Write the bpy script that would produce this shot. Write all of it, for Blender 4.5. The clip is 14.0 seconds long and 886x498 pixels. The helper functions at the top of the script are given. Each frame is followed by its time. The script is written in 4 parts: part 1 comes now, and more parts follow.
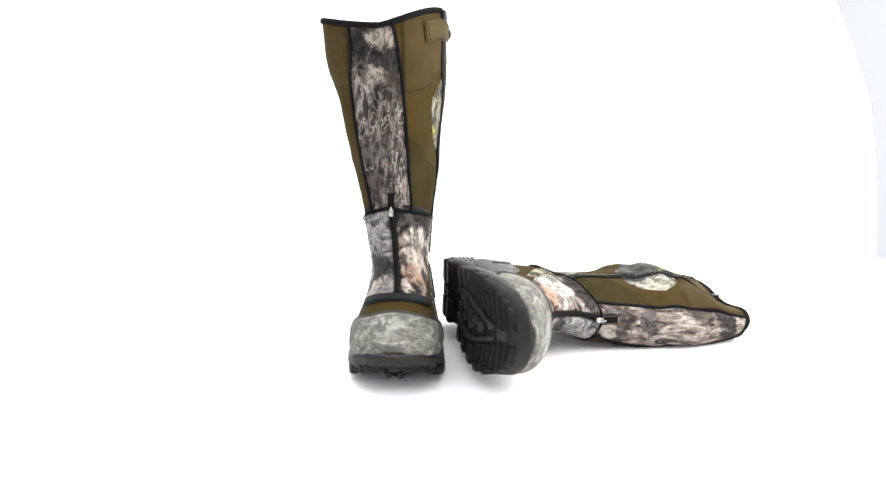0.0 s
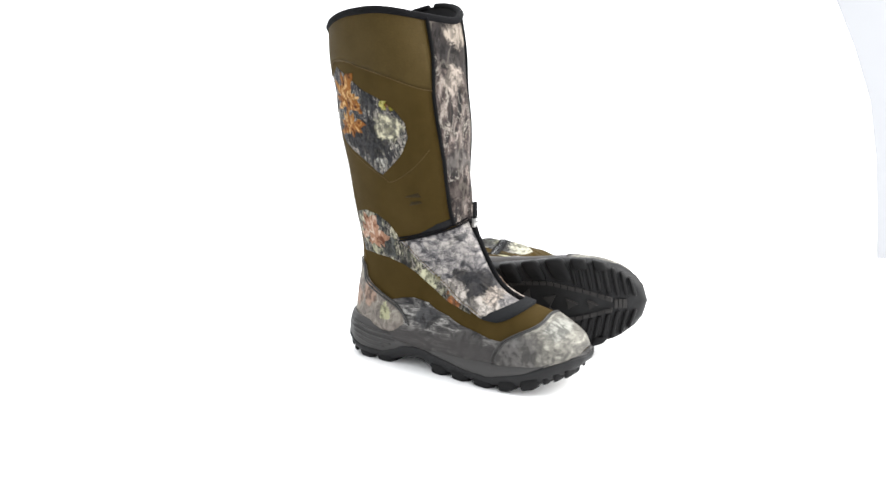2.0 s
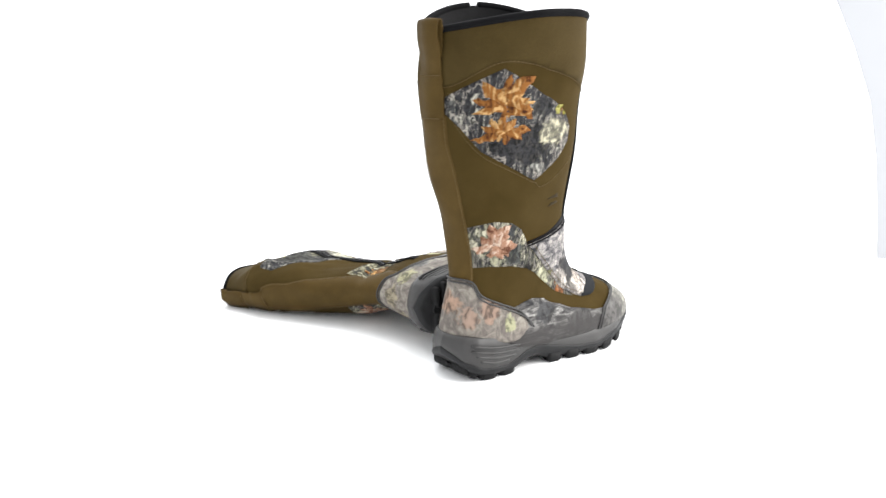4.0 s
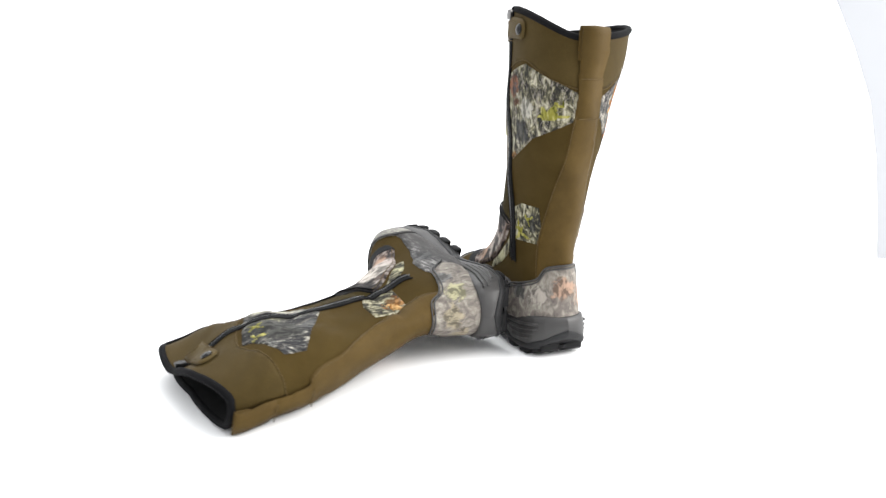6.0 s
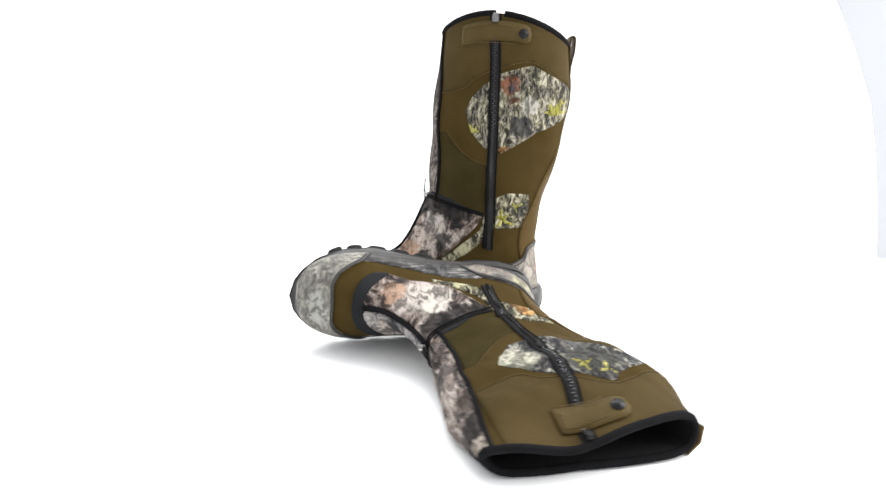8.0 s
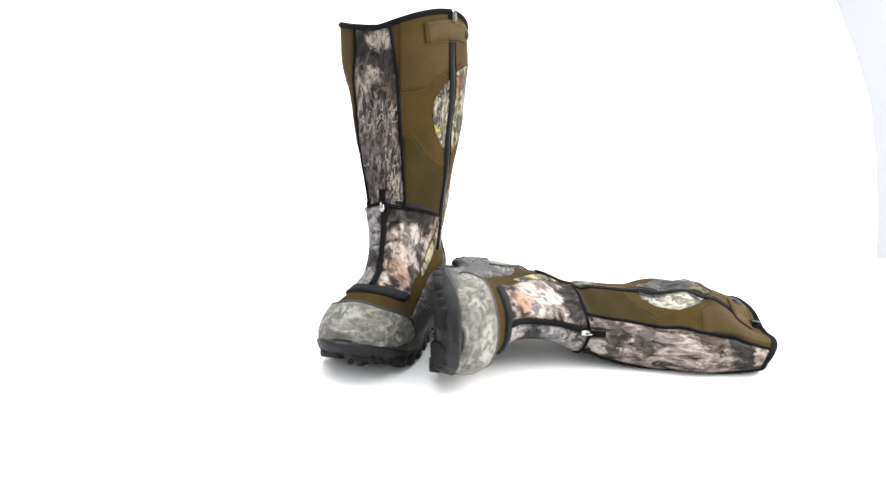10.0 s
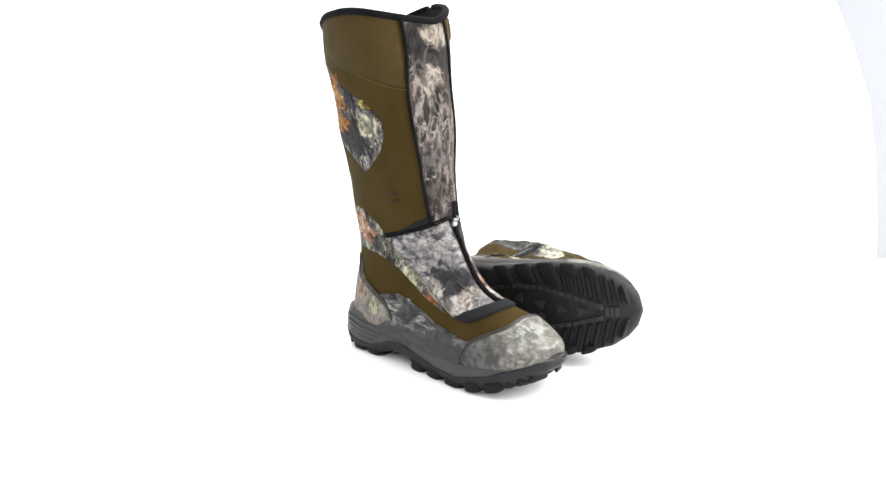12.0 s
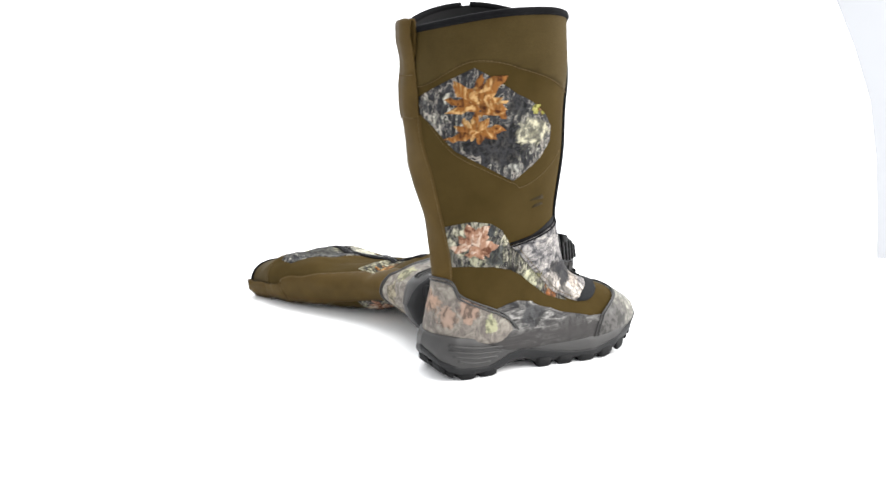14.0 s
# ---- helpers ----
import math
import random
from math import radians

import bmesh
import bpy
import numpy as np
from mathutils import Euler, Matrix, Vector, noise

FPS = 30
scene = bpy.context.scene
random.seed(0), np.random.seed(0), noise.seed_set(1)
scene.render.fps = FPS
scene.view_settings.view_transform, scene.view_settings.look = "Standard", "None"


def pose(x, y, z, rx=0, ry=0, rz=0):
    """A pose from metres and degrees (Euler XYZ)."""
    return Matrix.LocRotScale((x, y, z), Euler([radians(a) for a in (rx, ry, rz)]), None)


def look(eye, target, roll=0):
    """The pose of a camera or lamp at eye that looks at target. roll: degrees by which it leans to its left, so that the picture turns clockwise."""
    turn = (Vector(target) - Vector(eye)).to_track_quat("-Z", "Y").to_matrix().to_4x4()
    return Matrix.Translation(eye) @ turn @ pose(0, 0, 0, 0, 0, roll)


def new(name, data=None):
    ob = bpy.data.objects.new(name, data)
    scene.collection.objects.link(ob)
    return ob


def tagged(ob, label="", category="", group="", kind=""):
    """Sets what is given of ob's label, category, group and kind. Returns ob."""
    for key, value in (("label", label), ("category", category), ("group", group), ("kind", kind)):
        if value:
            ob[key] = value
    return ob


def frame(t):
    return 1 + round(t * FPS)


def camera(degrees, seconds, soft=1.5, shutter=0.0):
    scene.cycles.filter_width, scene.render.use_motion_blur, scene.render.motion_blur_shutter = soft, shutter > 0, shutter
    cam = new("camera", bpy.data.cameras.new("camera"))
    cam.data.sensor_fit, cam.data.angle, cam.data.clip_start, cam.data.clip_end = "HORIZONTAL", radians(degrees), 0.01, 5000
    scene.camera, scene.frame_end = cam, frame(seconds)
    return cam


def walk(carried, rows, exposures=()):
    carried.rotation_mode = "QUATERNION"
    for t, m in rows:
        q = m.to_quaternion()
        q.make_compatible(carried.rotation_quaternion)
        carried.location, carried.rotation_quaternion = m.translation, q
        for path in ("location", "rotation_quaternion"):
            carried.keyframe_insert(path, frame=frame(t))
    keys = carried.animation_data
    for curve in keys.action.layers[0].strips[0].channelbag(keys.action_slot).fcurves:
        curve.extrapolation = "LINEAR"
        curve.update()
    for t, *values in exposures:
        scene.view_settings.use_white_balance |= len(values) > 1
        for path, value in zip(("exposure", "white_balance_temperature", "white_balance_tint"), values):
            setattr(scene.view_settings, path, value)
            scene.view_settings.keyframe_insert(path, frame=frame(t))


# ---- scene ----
from mathutils.geometry import delaunay_2d_cdt

# ------------------------------------------------------------------ camera
CAM_D, CAM_H = 0.981, 0.3442
cam = camera(60.82, 14.0, soft=1.5, shutter=0.5)
CAM_POSE = pose(0, -CAM_D, CAM_H, 90 - 12.44, 0, 1.92) @ pose(0, 0, 0, 0, 0, 1.09)
walk(cam, [(0.0, CAM_POSE), (14.0, CAM_POSE)], exposures=((0.0, 0.56), (14.0, 0.56)))

GROUND = 0.004

# ------------------------------------------------------------------ light
world = bpy.data.worlds.new("studio_surround")
scene.world = world
world.use_nodes = True
wbg = world.node_tree.nodes["Background"]
wbg.inputs["Color"].default_value = (0.97, 0.985, 1.0, 1)
wbg.inputs["Strength"].default_value = 1.0


def softbox(name, eye, target, sx, sy, watts, colour=(1, 1, 1)):
    d = bpy.data.lights.new(name, "AREA")
    d.shape, d.size, d.size_y, d.energy, d.color = "RECTANGLE", sx, sy, watts, colour
    ob = new(name, d)
    ob.matrix_world = look(eye, target)
    return ob


softbox("softbox_key", (1.75, -0.1, 1.15), (0, 0, 0.18), 1.5, 1.5, 50, (1.0, 0.985, 0.96))
softbox("softbox_overhead", (0.1, 0.5, 2.2), (0, 0.2, 0.0), 2.4, 2.0, 30, (0.98, 0.99, 1.0))
softbox("softbox_backdrop", (-0.9, 1.0, 2.4), (-0.9, 2.6, 0.5), 2.0, 0.8, 40, (1.0, 1.0, 1.0))


# ------------------------------------------------------------------ materials
TONE = 0.69


class Net:
    """Short hand for a node material."""

    def __init__(self, name, rough=0.7, metal=0.0, spec=0.5):
        self.m = bpy.data.materials.new(name)
        self.tone = TONE
        self.m.use_nodes = True
        self.t = self.m.node_tree
        self.b = self.t.nodes["Principled BSDF"]
        self.b.inputs["Roughness"].default_value = rough
        self.b.inputs["Metallic"].default_value = metal
        self.b.inputs["Specular IOR Level"].default_value = spec
        self.co = self.t.nodes.new("ShaderNodeTexCoord").outputs["Object"]

    def node(self, kind, **inp):
        n = self.t.nodes.new(kind)
        for k, v in inp.items():
            self.put(n, k.replace("_", " "), v)
        return n

    def put(self, n, k, v):
        sock = n.inputs[int(k)] if k.isdigit() else n.inputs[k]
        if isinstance(v, bpy.types.NodeSocket):
            self.t.links.new(v, sock)
        else:
            sock.default_value = v

    def mapped(self, scale=(1, 1, 1), off=(0, 0, 0), rot=(0, 0, 0)):
        n = self.node("ShaderNodeMapping", Vector=self.co)
        n.inputs["Scale"].default_value, n.inputs["Location"].default_value = scale, off
        n.inputs["Rotation"].default_value = [radians(a) for a in rot]
        return n.outputs[0]

    def noise(self, vec, scale, detail=4.0, rough=0.55, dist=0.0):
        return self.node("ShaderNodeTexNoise", Vector=vec, Scale=scale, Detail=detail, Roughness=rough, Distortion=dist)

    def ramp(self, fac, stops, mode="LINEAR"):
        n = self.node("ShaderNodeValToRGB", Fac=fac)
        n.color_ramp.interpolation = mode
        el = n.color_ramp.elements
        while len(el) < len(stops):
            el.new(0.5)
        for e, (p, c) in zip(el, stops):
            e.position = p
            e.color = (*(x * self.tone for x in c), 1) if len(c) == 3 else (c[0], c[0], c[0], 1)
        return n.outputs[0]

    def mix(self, fac, a, b, mode="MIX"):
        n = self.t.nodes.new("ShaderNodeMix")
        n.data_type, n.blend_type = "RGBA", mode
        for sock, v in ((n.inputs[0], fac), (n.inputs[6], a), (n.inputs[7], b)):
            if isinstance(v, bpy.types.NodeSocket):
                self.t.links.new(v, sock)
            elif isinstance(v, (tuple, list)):
                sock.default_value = (*(x * self.tone for x in v), 1)
            else:
                sock.default_value = v
        return n.outputs[2]

    def math(self, op, a, b=0.0):
        n = self.t.nodes.new("ShaderNodeMath")
        n.operation = op
        for sock, v in zip(n.inputs, (a, b)):
            if isinstance(v, bpy.types.NodeSocket):
                self.t.links.new(v, sock)
            else:
                sock.default_value = v
        return n.outputs[0]

    def bump(self, height, strength=0.3, dist=0.001):
        n = self.node("ShaderNodeBump", Height=height)
        n.inputs["Strength"].default_value, n.inputs["Distance"].default_value = strength, dist
        self.put(self.b, "Normal", n.outputs[0])

    def colour(self, c):
        self.put(self.b, "Base Color", c)
        return self.m


def fabric(name, colour, rough=0.85, grain=900.0, wear=0.25, spec=0.25, leather=False):
    """Cloth or leather: colour that wanders at two scales, fine weave or pores."""
    n = Net(name, rough, 0, spec)
    big = n.noise(n.co, 22, 4, 0.6).outputs[0]
    small = n.noise(n.co, grain, 2, 0.6).outputs[0]
    light = tuple(min(1, c * (1 + wear) + 0.004) for c in colour)
    dark = tuple(c * (1 - wear) for c in colour)
    c = n.ramp(big, [(0.3, dark), (0.7, light)])
    c = n.mix(n.ramp(small, [(0.3, (0.0,)), (0.7, (0.35,))]), c, tuple(c_ * 0.6 for c_ in colour))
    if leather:
        v = n.node("ShaderNodeTexVoronoi", Vector=n.co, Scale=grain)
        h = n.math("ADD", n.math("MULTIPLY", big, 1.2), v.outputs["Distance"])
        n.bump(h, 0.25, 0.0006)
    else:
        h = n.math("ADD", small, n.math("MULTIPLY", n.noise(n.co, 60, 3).outputs[0], 1.5))
        n.bump(h, 0.35, 0.0006)
    return n.colour(c)


def rubber(name, colour, rough=0.5, wear=0.3, spec=0.4):
    n = Net(name, rough, 0, spec)
    big = n.noise(n.co, 30, 5, 0.65).outputs[0]
    fine = n.noise(n.co, 500, 3, 0.6).outputs[0]
    c = n.ramp(big, [(0.3, tuple(x * (1 - wear) for x in colour)), (0.72, tuple(x * (1 + wear) for x in colour))])
    dust = n.ramp(n.noise(n.co, 120, 6, 0.7).outputs[0], [(0.58, (0.0,)), (0.8, (0.2,))])
    c = n.mix(dust, c, tuple(min(1, x * 1.8 + 0.01) for x in colour))
    n.put(n.b, "Roughness", n.ramp(big, [(0.2, (rough - 0.12,)), (0.8, (rough + 0.15,))]))
    n.bump(fine, 0.2, 0.0004)
    return n.colour(c)


CHAR, GREY = (0.018, 0.017, 0.018), (0.12, 0.11, 0.11)


def camo(name, stops, blobs=(), off=(0, 0, 0), scale=38.0, stretch=(1, 1, 0.55), rot=(0, 0, 0), twigs=0.5, dark_twigs=0.7, rough=0.75, fade=0.0, cracks=0.0, lie=(20, 35, 0), fibre=0.0, plain_below=None):
    """Printed bark-and-leaf camouflage: streaky ground tones, blotches with torn edges (x, y, z, radius, colour, z stretch), twigs and bark grain."""
    n = Net(name, rough, 0, 0.10)
    vec = n.mapped(stretch, off, rot)
    ground = n.noise(vec, scale, 5, 0.6, 1.3).outputs[0]
    c = n.ramp(ground, stops)
    grain = n.noise(n.mapped((1, 1, 0.35), off, rot), 230, 3, 0.6, 0.6).outputs[0]
    c = n.mix(n.ramp(grain, [(0.34, (0.4,)), (0.50, (0.0,))]), c, tuple(x * 0.35 for x in GREY))
    warp = n.noise(n.mapped((1, 1, 1), off), 75, 6, 0.75, 0.5).outputs[1]
    wv = n.node("ShaderNodeVectorMath")
    wv.operation = "MULTIPLY_ADD"
    n.put(wv, "0", warp)
    wv.inputs[1].default_value = (0.036, 0.036, 0.036)
    shift = n.node("ShaderNodeVectorMath")
    shift.operation = "SUBTRACT"
    n.put(shift, "0", n.co)
    shift.inputs[1].default_value = (0.018, 0.018, 0.018)
    n.put(wv, "2", shift.outputs[0])
    if fibre:
        for rot2, sc, lo, hi, tint, amt in ((lie, 120, 0.455, 0.515, CHAR, 0.95), ((lie[0] + 35, lie[1], lie[2]), 95, 0.478, 0.506, (0.50, 0.45, 0.39), 0.75)):
            r = n.noise(n.mapped((1, 1, 0.30), (off[0] + sc, off[1], off[2]), rot2), sc, 3, 0.6, 0.9).outputs[0]
            c = n.mix(n.ramp(r, [(lo - 0.012, (0.0,)), (lo + 0.006, (amt * fibre,)), (hi - 0.006, (amt * fibre,)), (hi + 0.012, (0.0,))]), c, tint)
    leaf = n.noise(n.mapped((1, 1, 0.6), off), 95, 4, 0.6, 0.8).outputs[0]
    for x, y, z, r, col, zs in blobs:
        mp = n.node("ShaderNodeMapping", Vector=wv.outputs[0])
        mp.inputs["Location"].default_value = (-x, -y * 0.5, -z * zs)
        mp.inputs["Scale"].default_value = (1, 0.5, zs)
        ln = n.node("ShaderNodeVectorMath")
        ln.operation = "LENGTH"
        n.put(ln, "0", mp.outputs[0])
        mask = n.ramp(n.math("DIVIDE", ln.outputs["Value"], r), [(0.74, (0.88,)), (1.0, (0.0,))])
        tone = n.mix(n.ramp(leaf, [(0.44, (0.95,)), (0.53, (0.0,))]), col, tuple(q * 0.28 for q in col))
        tone = n.mix(n.ramp(leaf, [(0.54, (0.0,)), (0.66, (0.6,))]), tone, tuple(q * 1.25 + 0.010 for q in col))
        c = n.mix(mask, c, tone)
    if twigs or dark_twigs:
        w = n.node("ShaderNodeTexWave", Vector=n.mapped((1, 1, 0.5), off, lie), Scale=24.0, Distortion=6.0, Detail=3.0)
        w.inputs["Detail Scale"].default_value = 1.6
        c = n.mix(n.ramp(w.outputs["Fac"], [(0.955, (0.0,)), (0.985, (twigs,))]), c, (0.42, 0.37, 0.31))
        w2 = n.node("ShaderNodeTexWave", Vector=n.mapped((1, 1, 0.6), off, (60, -20, 10)), Scale=19.0, Distortion=11.0, Detail=3.0)
        c = n.mix(n.ramp(w2.outputs["Fac"], [(0.955, (0.0,)), (0.99, (dark_twigs,))]), c, CHAR)
    if plain_below:
        z0, z1, col = plain_below
        sx = n.node("ShaderNodeSeparateXYZ")
        n.put(sx, "Vector", n.co)
        torn = n.math("ADD", sx.outputs["Z"], n.math("MULTIPLY", n.noise(n.co, 55, 4, 0.65).outputs[0], 0.030))
        f = n.math("DIVIDE", n.math("SUBTRACT", torn, z0 + 0.015), z1 - z0)
        c = n.mix(n.ramp(f, [(0.0, (0.9,)), (1.0, (0.0,))]), c, col)
    if cracks:
        v = n.node("ShaderNodeTexVoronoi", Vector=wv.outputs[0], Scale=78.0)
        v.feature = "DISTANCE_TO_EDGE"
        c = n.mix(n.ramp(v.outputs["Distance"], [(0.03, (cracks,)), (0.10, (0.0,))]), c, (0.05, 0.05, 0.055))
    if fade:
        c = n.mix(fade, c, (0.20, 0.195, 0.19))
    h = n.math("ADD", n.noise(n.co, 1100, 2).outputs[0], n.math("MULTIPLY", n.noise(n.co, 70, 3).outputs[0], 1.5))
    n.bump(h, 0.3, 0.0005)
    return n.colour(c)


def leaf_print(name, deep, mid, pale):
    """Printed leaf: soft folds of light and deep tone along the blade, each leaf a tone of its own."""
    n = Net(name, 0.8, 0, 0.1)
    rnd = n.node("ShaderNodeObjectInfo").outputs["Random"]
    fold = n.noise(n.mapped((1, 1, 0.6), (0, 0, 0), (0, 40, 0)), 95, 3, 0.55, 1.6).outputs[0]
    tone = n.math("ADD", n.math("MULTIPLY", rnd, 0.26), n.math("MULTIPLY", fold, 1.15))
    c = n.ramp(tone, [(0.50, deep), (0.62, mid), (0.72, mid), (0.84, pale)])
    vein = n.noise(n.mapped((1.5, 1, 0.3), (0, 0, 0), (0, 40, 0)), 260, 2, 0.5, 0.4).outputs[0]
    c = n.mix(n.ramp(vein, [(0.38, (0.5,)), (0.46, (0.0,))]), c, deep)
    n.bump(n.noise(n.co, 1100, 2).outputs[0], 0.3, 0.0005)
    return n.colour(c)


def plain(name, colour, rough=0.5, metal=0.0):
    n = Net(name, rough, metal)
    c = n.ramp(n.noise(n.co, 180, 4).outputs[0], [(0.3, tuple(x * 0.8 for x in colour)), (0.7, tuple(min(1, x * 1.15) for x in colour))])
    return n.colour(c)


OLIVE = (0.058, 0.037, 0.0080)
m_olive = fabric("olive_neoprene", OLIVE, 0.9, 1400, 0.14, 0.08)
m_yoke = fabric("olive_leather", (0.060, 0.039, 0.0088), 0.75, 700, 0.14, 0.10, True)
m_stretch = fabric("dark_olive_neoprene", (0.042, 0.0310, 0.0088), 0.92, 1400, 0.16, 0.06)
m_strap = fabric("light_olive_leather", (0.078, 0.052, 0.0135), 0.7, 700, 0.14, 0.14, True)
m_mark = fabric("dark_olive_print", (0.036, 0.024, 0.008), 0.7, 900, 0.1, 0.1)
m_tan = fabric("tan_leather", (0.081, 0.0482, 0.0085), 0.65, 700, 0.22, 0.12, True)
m_thread = fabric("tan_thread", (0.13, 0.085, 0.03), 0.8, 1500, 0.1)
m_black = fabric("black_binding", (0.006, 0.006, 0.007), 0.9, 1600, 0.3, 0.08)
m_lining = fabric("black_lining", (0.008, 0.008, 0.009), 0.9, 500, 0.3)
m_bar = fabric("charcoal_rubberised_cloth", (0.017, 0.018, 0.020), 0.8, 1100, 0.15, 0.1)
m_mid = rubber("grey_rubber", (0.042, 0.0400, 0.0392), 0.5, 0.12)
m_out = rubber("black_rubber", (0.0145, 0.0145, 0.0155), 0.55, 0.2, 0.22)
# same black rubber, darkened: shade on the downward tread is in the colour
m_out_shaded = rubber("shaded_black_rubber", (0.0095, 0.0095, 0.010), 0.6, 0.25, 0.15)
m_chain = rubber("worn_grey_rubber", (0.036, 0.034, 0.033), 0.65, 0.2, 0.2)
m_metal = plain("nickel", (0.55, 0.54, 0.52), 0.28, 1.0)
m_snap = rubber("black_lacquered_metal", (0.003, 0.003, 0.0035), 0.28, 0.1, 0.22)
m_teeth = plain("zip_teeth", (0.075, 0.075, 0.078), 0.25, 0.8)
m_slide = plain("dark_nickel", (0.22, 0.215, 0.21), 0.3, 1.0)
m_tape = fabric("zip_tape", (0.007, 0.007, 0.008), 0.85, 1800, 0.2)

BARK = [(0.385, CHAR), (0.42, (0.05, 0.040, 0.037)), (0.46, (0.10, 0.075, 0.065)), (0.49, (0.22, 0.168, 0.145)), (0.56, (0.30, 0.25, 0.22)), (0.60, (0.52, 0.46, 0.41))]
TRUNK = [(0.36, CHAR), (0.43, (0.05, 0.040, 0.037)), (0.49, (0.115, 0.090, 0.080)), (0.55, (0.20, 0.160, 0.145)), (0.62, (0.26, 0.215, 0.195)), (0.71, (0.44, 0.39, 0.35))]
LEAFY = [(0.38, (0.016, 0.016, 0.015)), (0.45, (0.050, 0.048, 0.036)), (0.50, (0.13, 0.12, 0.078)), (0.56, (0.28, 0.26, 0.165)), (0.63, (0.56, 0.53, 0.40))]
SLATE = [(0.36, (0.045, 0.044, 0.047)), (0.43, (0.17, 0.163, 0.168)), (0.50, (0.32, 0.30, 0.295)), (0.62, (0.48, 0.45, 0.42))]
PALE = [(0.36, (0.10, 0.095, 0.085)), (0.46, (0.168, 0.160, 0.141)), (0.56, (0.285, 0.276, 0.236)), (0.66, (0.47, 0.46, 0.395))]
ASHEN = [(0.40, (0.020, 0.021, 0.023)), (0.49, (0.085, 0.083, 0.070)), (0.56, (0.24, 0.23, 0.16)), (0.63, (0.56, 0.53, 0.40))]
INKY = [(0.40, (0.013, 0.0135, 0.015)), (0.52, (0.042, 0.042, 0.044)), (0.58, (0.15, 0.15, 0.14)), (0.64, (0.58, 0.55, 0.45))]
ORANGE, RUST, YELLOW = (0.36, 0.15, 0.035), (0.20, 0.075, 0.04), (0.33, 0.32, 0.035)


# ------------------------------------------------------------------ helpers for meshes
def part(name, verts, faces, material, parent, label="", smooth=True, kind=""):
    me = bpy.data.meshes.new(name)
    me.from_pydata([tuple(map(float, v)) for v in verts], [], [tuple(map(int, f)) for f in faces])
    me.materials.append(material)
    if smooth:
        me.polygons.foreach_set("use_smooth", [True] * len(me.polygons))
    me.update()
    ob = new(name, me)
    ob.parent = parent
    return tagged(ob, label=label, kind=kind)


def recalc(ob):
    bm = bmesh.new()
    bm.from_mesh(ob.data)
    bmesh.ops.recalc_face_normals(bm, faces=bm.faces)
    bm.to_mesh(ob.data)
    bm.free()
    return ob


def spline(table, n):
    """n rows of a Catmull-Rom curve through the rows of a table."""
    t = np.asarray(table, float)
    x = np.linspace(0, len(t) - 1, n)
    i = np.clip(x.astype(int), 0, len(t) - 2)
    f = (x - i)[:, None]
    p0, p1, p2, p3 = t[np.maximum(i - 1, 0)], t[i], t[i + 1], t[np.minimum(i + 2, len(t) - 1)]
    return 0.5 * (2 * p1 + (p2 - p0) * f + (2 * p0 - 5 * p1 + 4 * p2 - p3) * f ** 2 + (3 * p1 - p0 - 3 * p2 + p3) * f ** 3)


def smoothstep(a, b, x):
    t = np.clip((np.asarray(x, float) - a) / (b - a), 0, 1)
    return t * t * (3 - 2 * t)


# ------------------------------------------------------------------ the boot's form
# x forward from the heel, s towards the zip side, z up. Sections from the rim down to the toe:
# front x, s, z; back x, s, z; half width on the plain side, on the zip side
SECTIONS = [
    (0.150, -0.028, 0.410, -0.015, 0.020, 0.397, 0.097, 0.056),
    (0.156, -0.026, 0.365, -0.019, 0.020, 0.358, 0.091, 0.057),
    (0.162, -0.023, 0.315, -0.0185, 0.018, 0.318, 0.075, 0.055),
    (0.165, -0.019, 0.265, -0.013, 0.013, 0.270, 0.062, 0.051),
    (0.167, -0.015, 0.225, -0.004, 0.009, 0.230, 0.055, 0.048),
    (0.168, -0.010, 0.190, 0.007, 0.004, 0.190, 0.047, 0.045),
    (0.177, -0.006, 0.164, 0.014, 0.000, 0.150, 0.039, 0.041),
    (0.185, -0.004, 0.144, 0.017, 0.000, 0.115, 0.036, 0.038),
    (0.196, -0.002, 0.124, 0.012, 0.000, 0.078, 0.036, 0.038),
    (0.211, 0.000, 0.107, 0.014, 0.000, 0.040, 0.040, 0.041),
]
TOE = [
    (0.231, 0.000, 0.097, 0.060, 0.000, 0.022, 0.045, 0.045),
    (0.250, 0.000, 0.092, 0.130, 0.000, 0.020, 0.048, 0.048),
    (0.268, 0.000, 0.086, 0.195, 0.000, 0.020, 0.052, 0.052),
    (0.285, 0.000, 0.077, 0.250, 0.000, 0.022, 0.049, 0.049),
    (0.304, 0.000, 0.065, 0.288, 0.000, 0.030, 0.037, 0.037),
    (0.3135, 0.000, 0.053, 0.307, 0.000, 0.038, 0.016, 0.016),
]
NA, NP = 241, 288
ROWS = spline(SECTIONS + TOE, NA)
PHI = np.linspace(-math.pi, math.pi, NP + 1)


